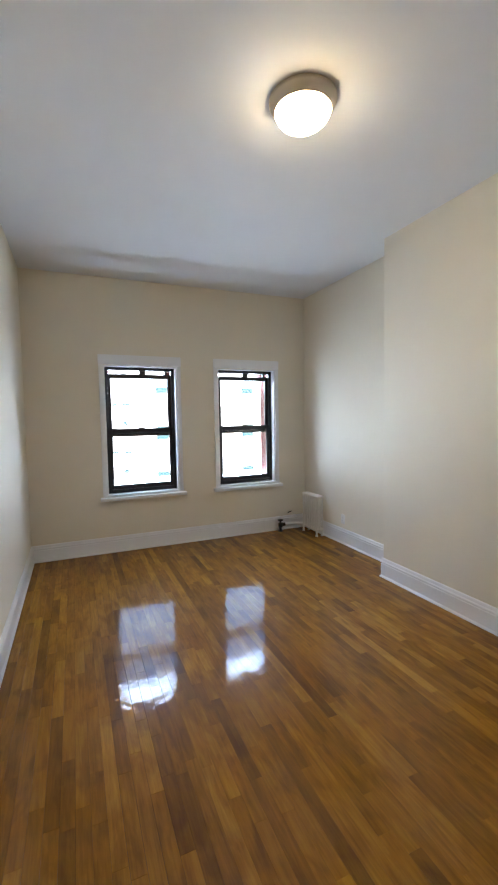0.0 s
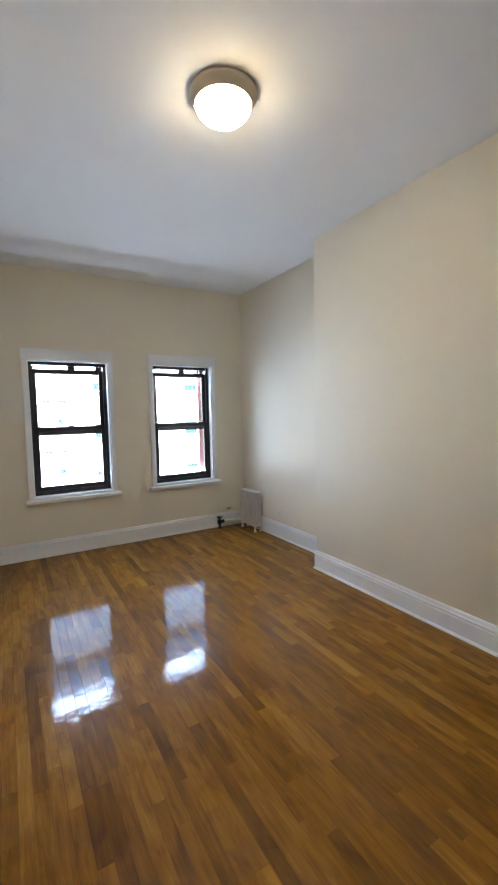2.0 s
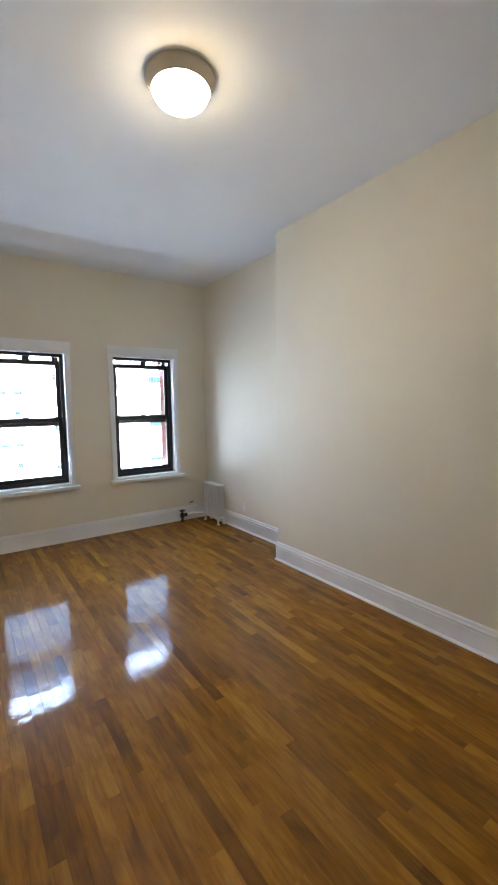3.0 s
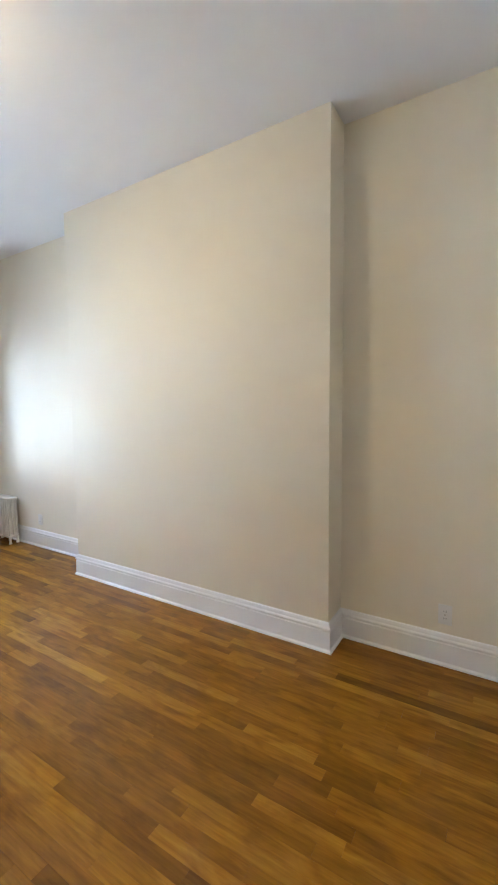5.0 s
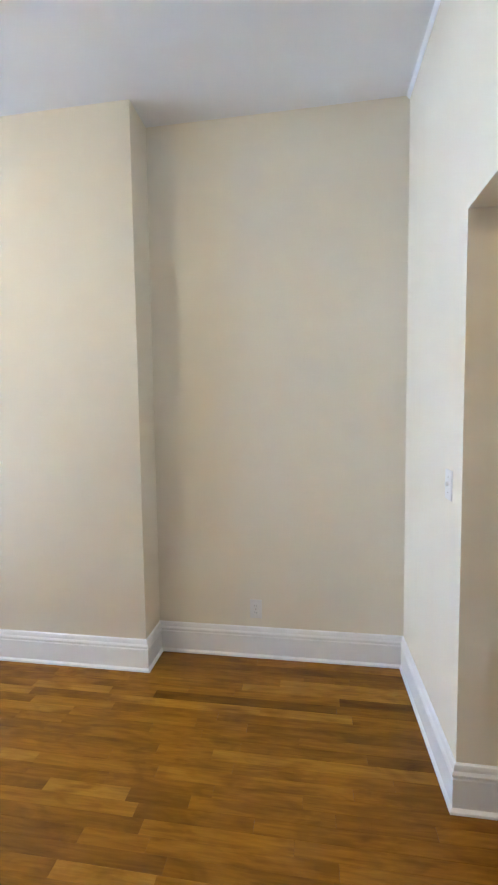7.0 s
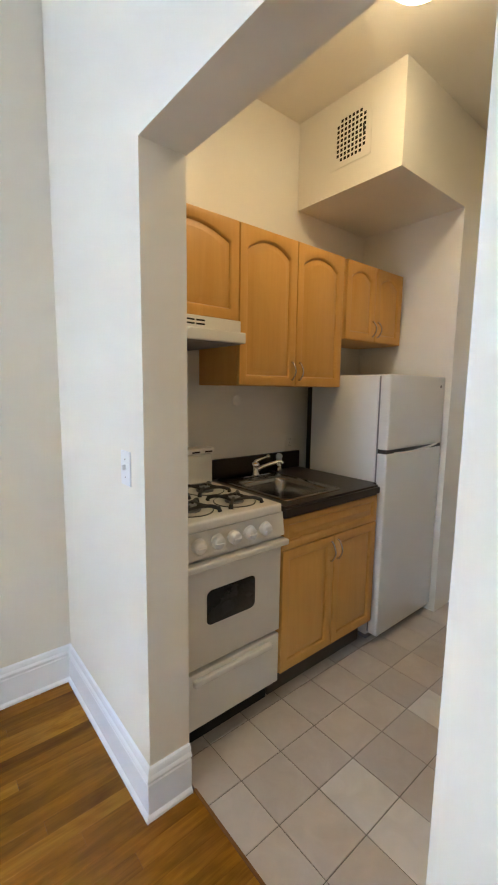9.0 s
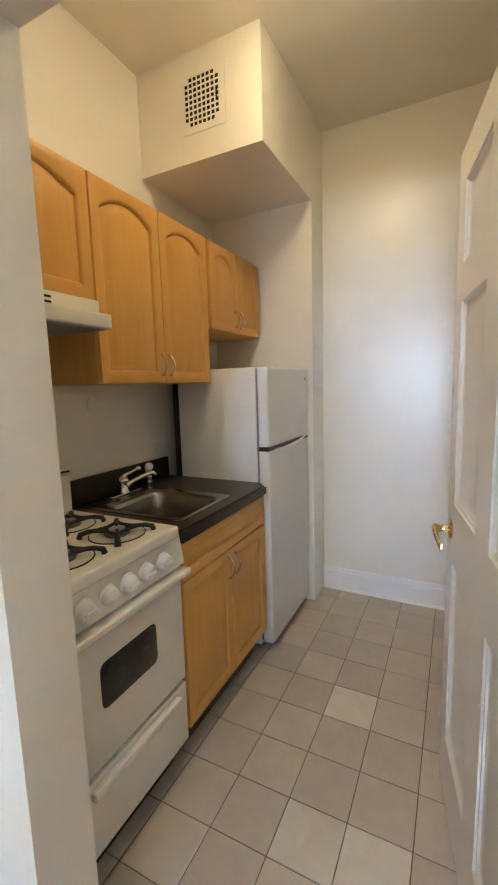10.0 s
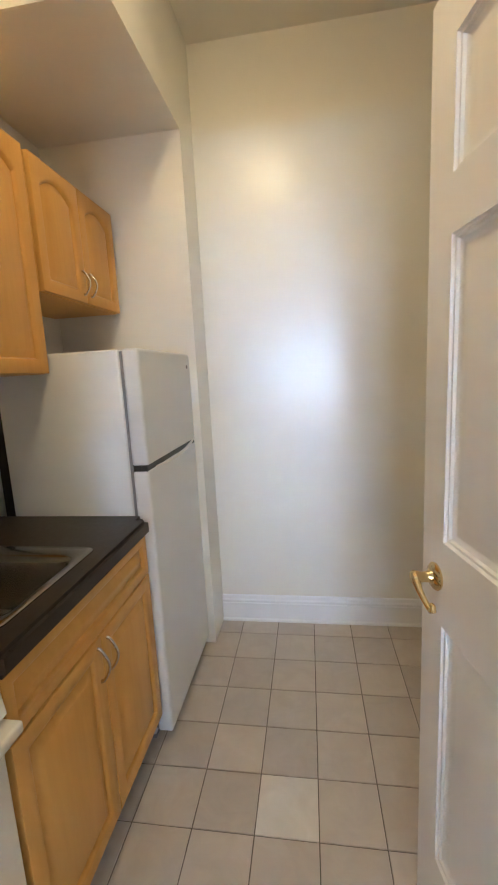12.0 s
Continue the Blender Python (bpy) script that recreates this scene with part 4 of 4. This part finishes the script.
def vent_grille():
    xc, zc, y = -0.322, 2.812, -1.378
    v = thing("wall_vent", (xc, y, zc - 0.13), "cream metal vent grille with square holes", "vent")
    # dark sheet in place of the shaded duct; no duct is built
    part("backing", slab(xc - 0.115, y + 0.0005, zc - 0.125, xc + 0.115, y + 0.002, zc + 0.125), DARK, v, "dark sheet for the shade behind the holes")
    n = 8
    hole, step = 0.0170, 0.0242
    us, ws = [xc - 0.128], [zc - 0.138]
    for k in range(n):
        c = xc + (k - (n - 1) / 2) * step
        us += [c - hole / 2, c + hole / 2]
    for k in range(n + 1):
        c = zc + (k - n / 2) * step
        ws += [c - hole / 2, c + hole / 2]
    us.append(xc + 0.128)
    ws.append(zc + 0.138)

    def solid(i, j):
        if i % 2 == 0 or j % 2 == 0:
            return True
        p, q = i // 2, j // 2
        return (p in (0, n - 1) and q in (0, n))
    part("faceplate", panel_wall(us, ws, solid, lambda a, b, s: (a, y + (0.0045, 0.0022)[s], b)), KWALL, v)
    part("damper_lever", rbox(xc - 0.088, y + 0.006, zc - 0.02, xc - 0.082, y + 0.014, zc + 0.02, 0.001, 1), DARK, v)


vent_grille()
bowl_light("kitchen_ceiling_lamp", -0.92, -0.98, KTOP, 0.165, KBULB, "round flush kitchen ceiling light, lit warm")


# ---- floors, strip by strip and tile by tile ----
def piece_mesh(cache, key, sx, sy, depth, bev, material):
    if key not in cache:
        bm = bmesh.new()
        lo = [bm.verts.new((x * sx / 2, y * sy / 2, -depth)) for x, y in ((-1, -1), (1, -1), (1, 1), (-1, 1))]
        mi = [bm.verts.new((x * sx / 2, y * sy / 2, -bev)) for x, y in ((-1, -1), (1, -1), (1, 1), (-1, 1))]
        hi = [bm.verts.new((x * (sx / 2 - bev), y * (sy / 2 - bev), 0)) for x, y in ((-1, -1), (1, -1), (1, 1), (-1, 1))]
        for a, b in ((lo, mi), (mi, hi)):
            for k in range(4):
                bm.faces.new((a[k], a[(k + 1) % 4], b[(k + 1) % 4], b[k]))
        bm.faces.new(hi)
        cache[key] = to_mesh(key, bm, material, 0)
    return cache[key]


def wood_floor():
    sub = structure("floor", slab(LEFT - 0.1, -0.165, -0.16, 0.67, WIN + 0.1, -0.011), SUB, "glossy varnished oak strip floor", "floor")
    rnd = random.Random(7)
    width, gap, cache = 0.0572, 0.0003, {}
    rest = bmesh.new()
    count = 0
    x = LEFT - 0.03
    while x < REC:
        xc = x + width / 2
        if xc > 0.0:
            spans = [(-0.01, B0 + 0.005), (B1 - 0.005, WIN + 0.005)]
        elif JR + 0.005 < xc - width / 2 and xc + width / 2 < JL:
            spans = [(-0.165, WIN + 0.005)]
        else:
            spans = [(-0.01, WIN + 0.005)]
        for a, b in spans:
            y = a
            step = rnd.uniform(0.2, 1.0)
            while y < b - 0.02:
                end = min(b, y + step)
                if b - end < 0.12:
                    end = b
                length = round(end - y, 3)
                yc = y + length / 2
                if count < 300 and 0.3 < yc < 3.6 and xc > -2.4:
                    ob = new("plank", piece_mesh(cache, "plank_%d" % (length * 1000), width - gap, length - gap, 0.010, 0.0003, FLOOR_P))
                    ob.location = (xc, yc, 0.0)
                    ob.parent = sub
                    count += 1
                else:
                    w2, l2, e = (width - gap) / 2, (length - gap) / 2, 0.0003
                    lo = [rest.verts.new((xc + p * w2, yc + q * l2, -0.010)) for p, q in ((-1, -1), (1, -1), (1, 1), (-1, 1))]
                    hi = [rest.verts.new((xc + p * (w2 - e), yc + q * (l2 - e), 0.0)) for p, q in ((-1, -1), (1, -1), (1, 1), (-1, 1))]
                    for k in range(4):
                        rest.faces.new((lo[k], lo[(k + 1) % 4], hi[(k + 1) % 4], hi[k]))
                    rest.faces.new(hi)
                y = end
                step = rnd.choice((0.25, 0.35, 0.45, 0.55, 0.65, 0.8, 0.95))
        x += width
    ob = part("planks", rest, FLOOR_J, sub, "", False, 0)
    ob["kind"] = "stuff"


def tile_floor():
    base = structure("floor_kitchen", slab(-2.73, KEND - 0.1, -0.16, KX + 0.1, -0.1655, -0.0035), GROUT, "worn beige square ceramic tiles with dark joints", "floor")
    pitch, joint, cache = 0.2055, 0.0035, {}
    gx, gy = -0.963, -0.526
    pale = {(-1, -1), (-2, -1), (-1, -4)}
    for i in range(-9, 6):
        for j in range(-10, 3):
            x0, x1 = max(gx + pitch * i, -2.72), min(gx + pitch * (i + 1), KX)
            y0, y1 = max(gy + pitch * j, KEND), min(gy + pitch * (j + 1), -0.1675)
            if x1 - x0 < 0.02 or y1 - y0 < 0.02 or (x1 < JR - 0.17 and y0 > -1.14):
                continue
            sx, sy = round(x1 - x0 - joint, 4), round(y1 - y0 - joint, 4)
            light = (i, j) in pale
            ob = new("tile", piece_mesh(cache, "tile_%d_%d_%d" % (sx * 1e4, sy * 1e4, light), sx, sy, 0.008, 0.0014, TILE_L if light else TILE))
            ob.location = ((x0 + x1) / 2, (y0 + y1) / 2, 0.0)
            ob.parent = base
    structure("threshold", rbox(JL - 0.018, -0.172, -0.004, JR + 0.018, -0.160, 0.0025, 0.001, 1), SUB, "thin dark strip between wood and tiles", "trim")


wood_floor()
tile_floor()
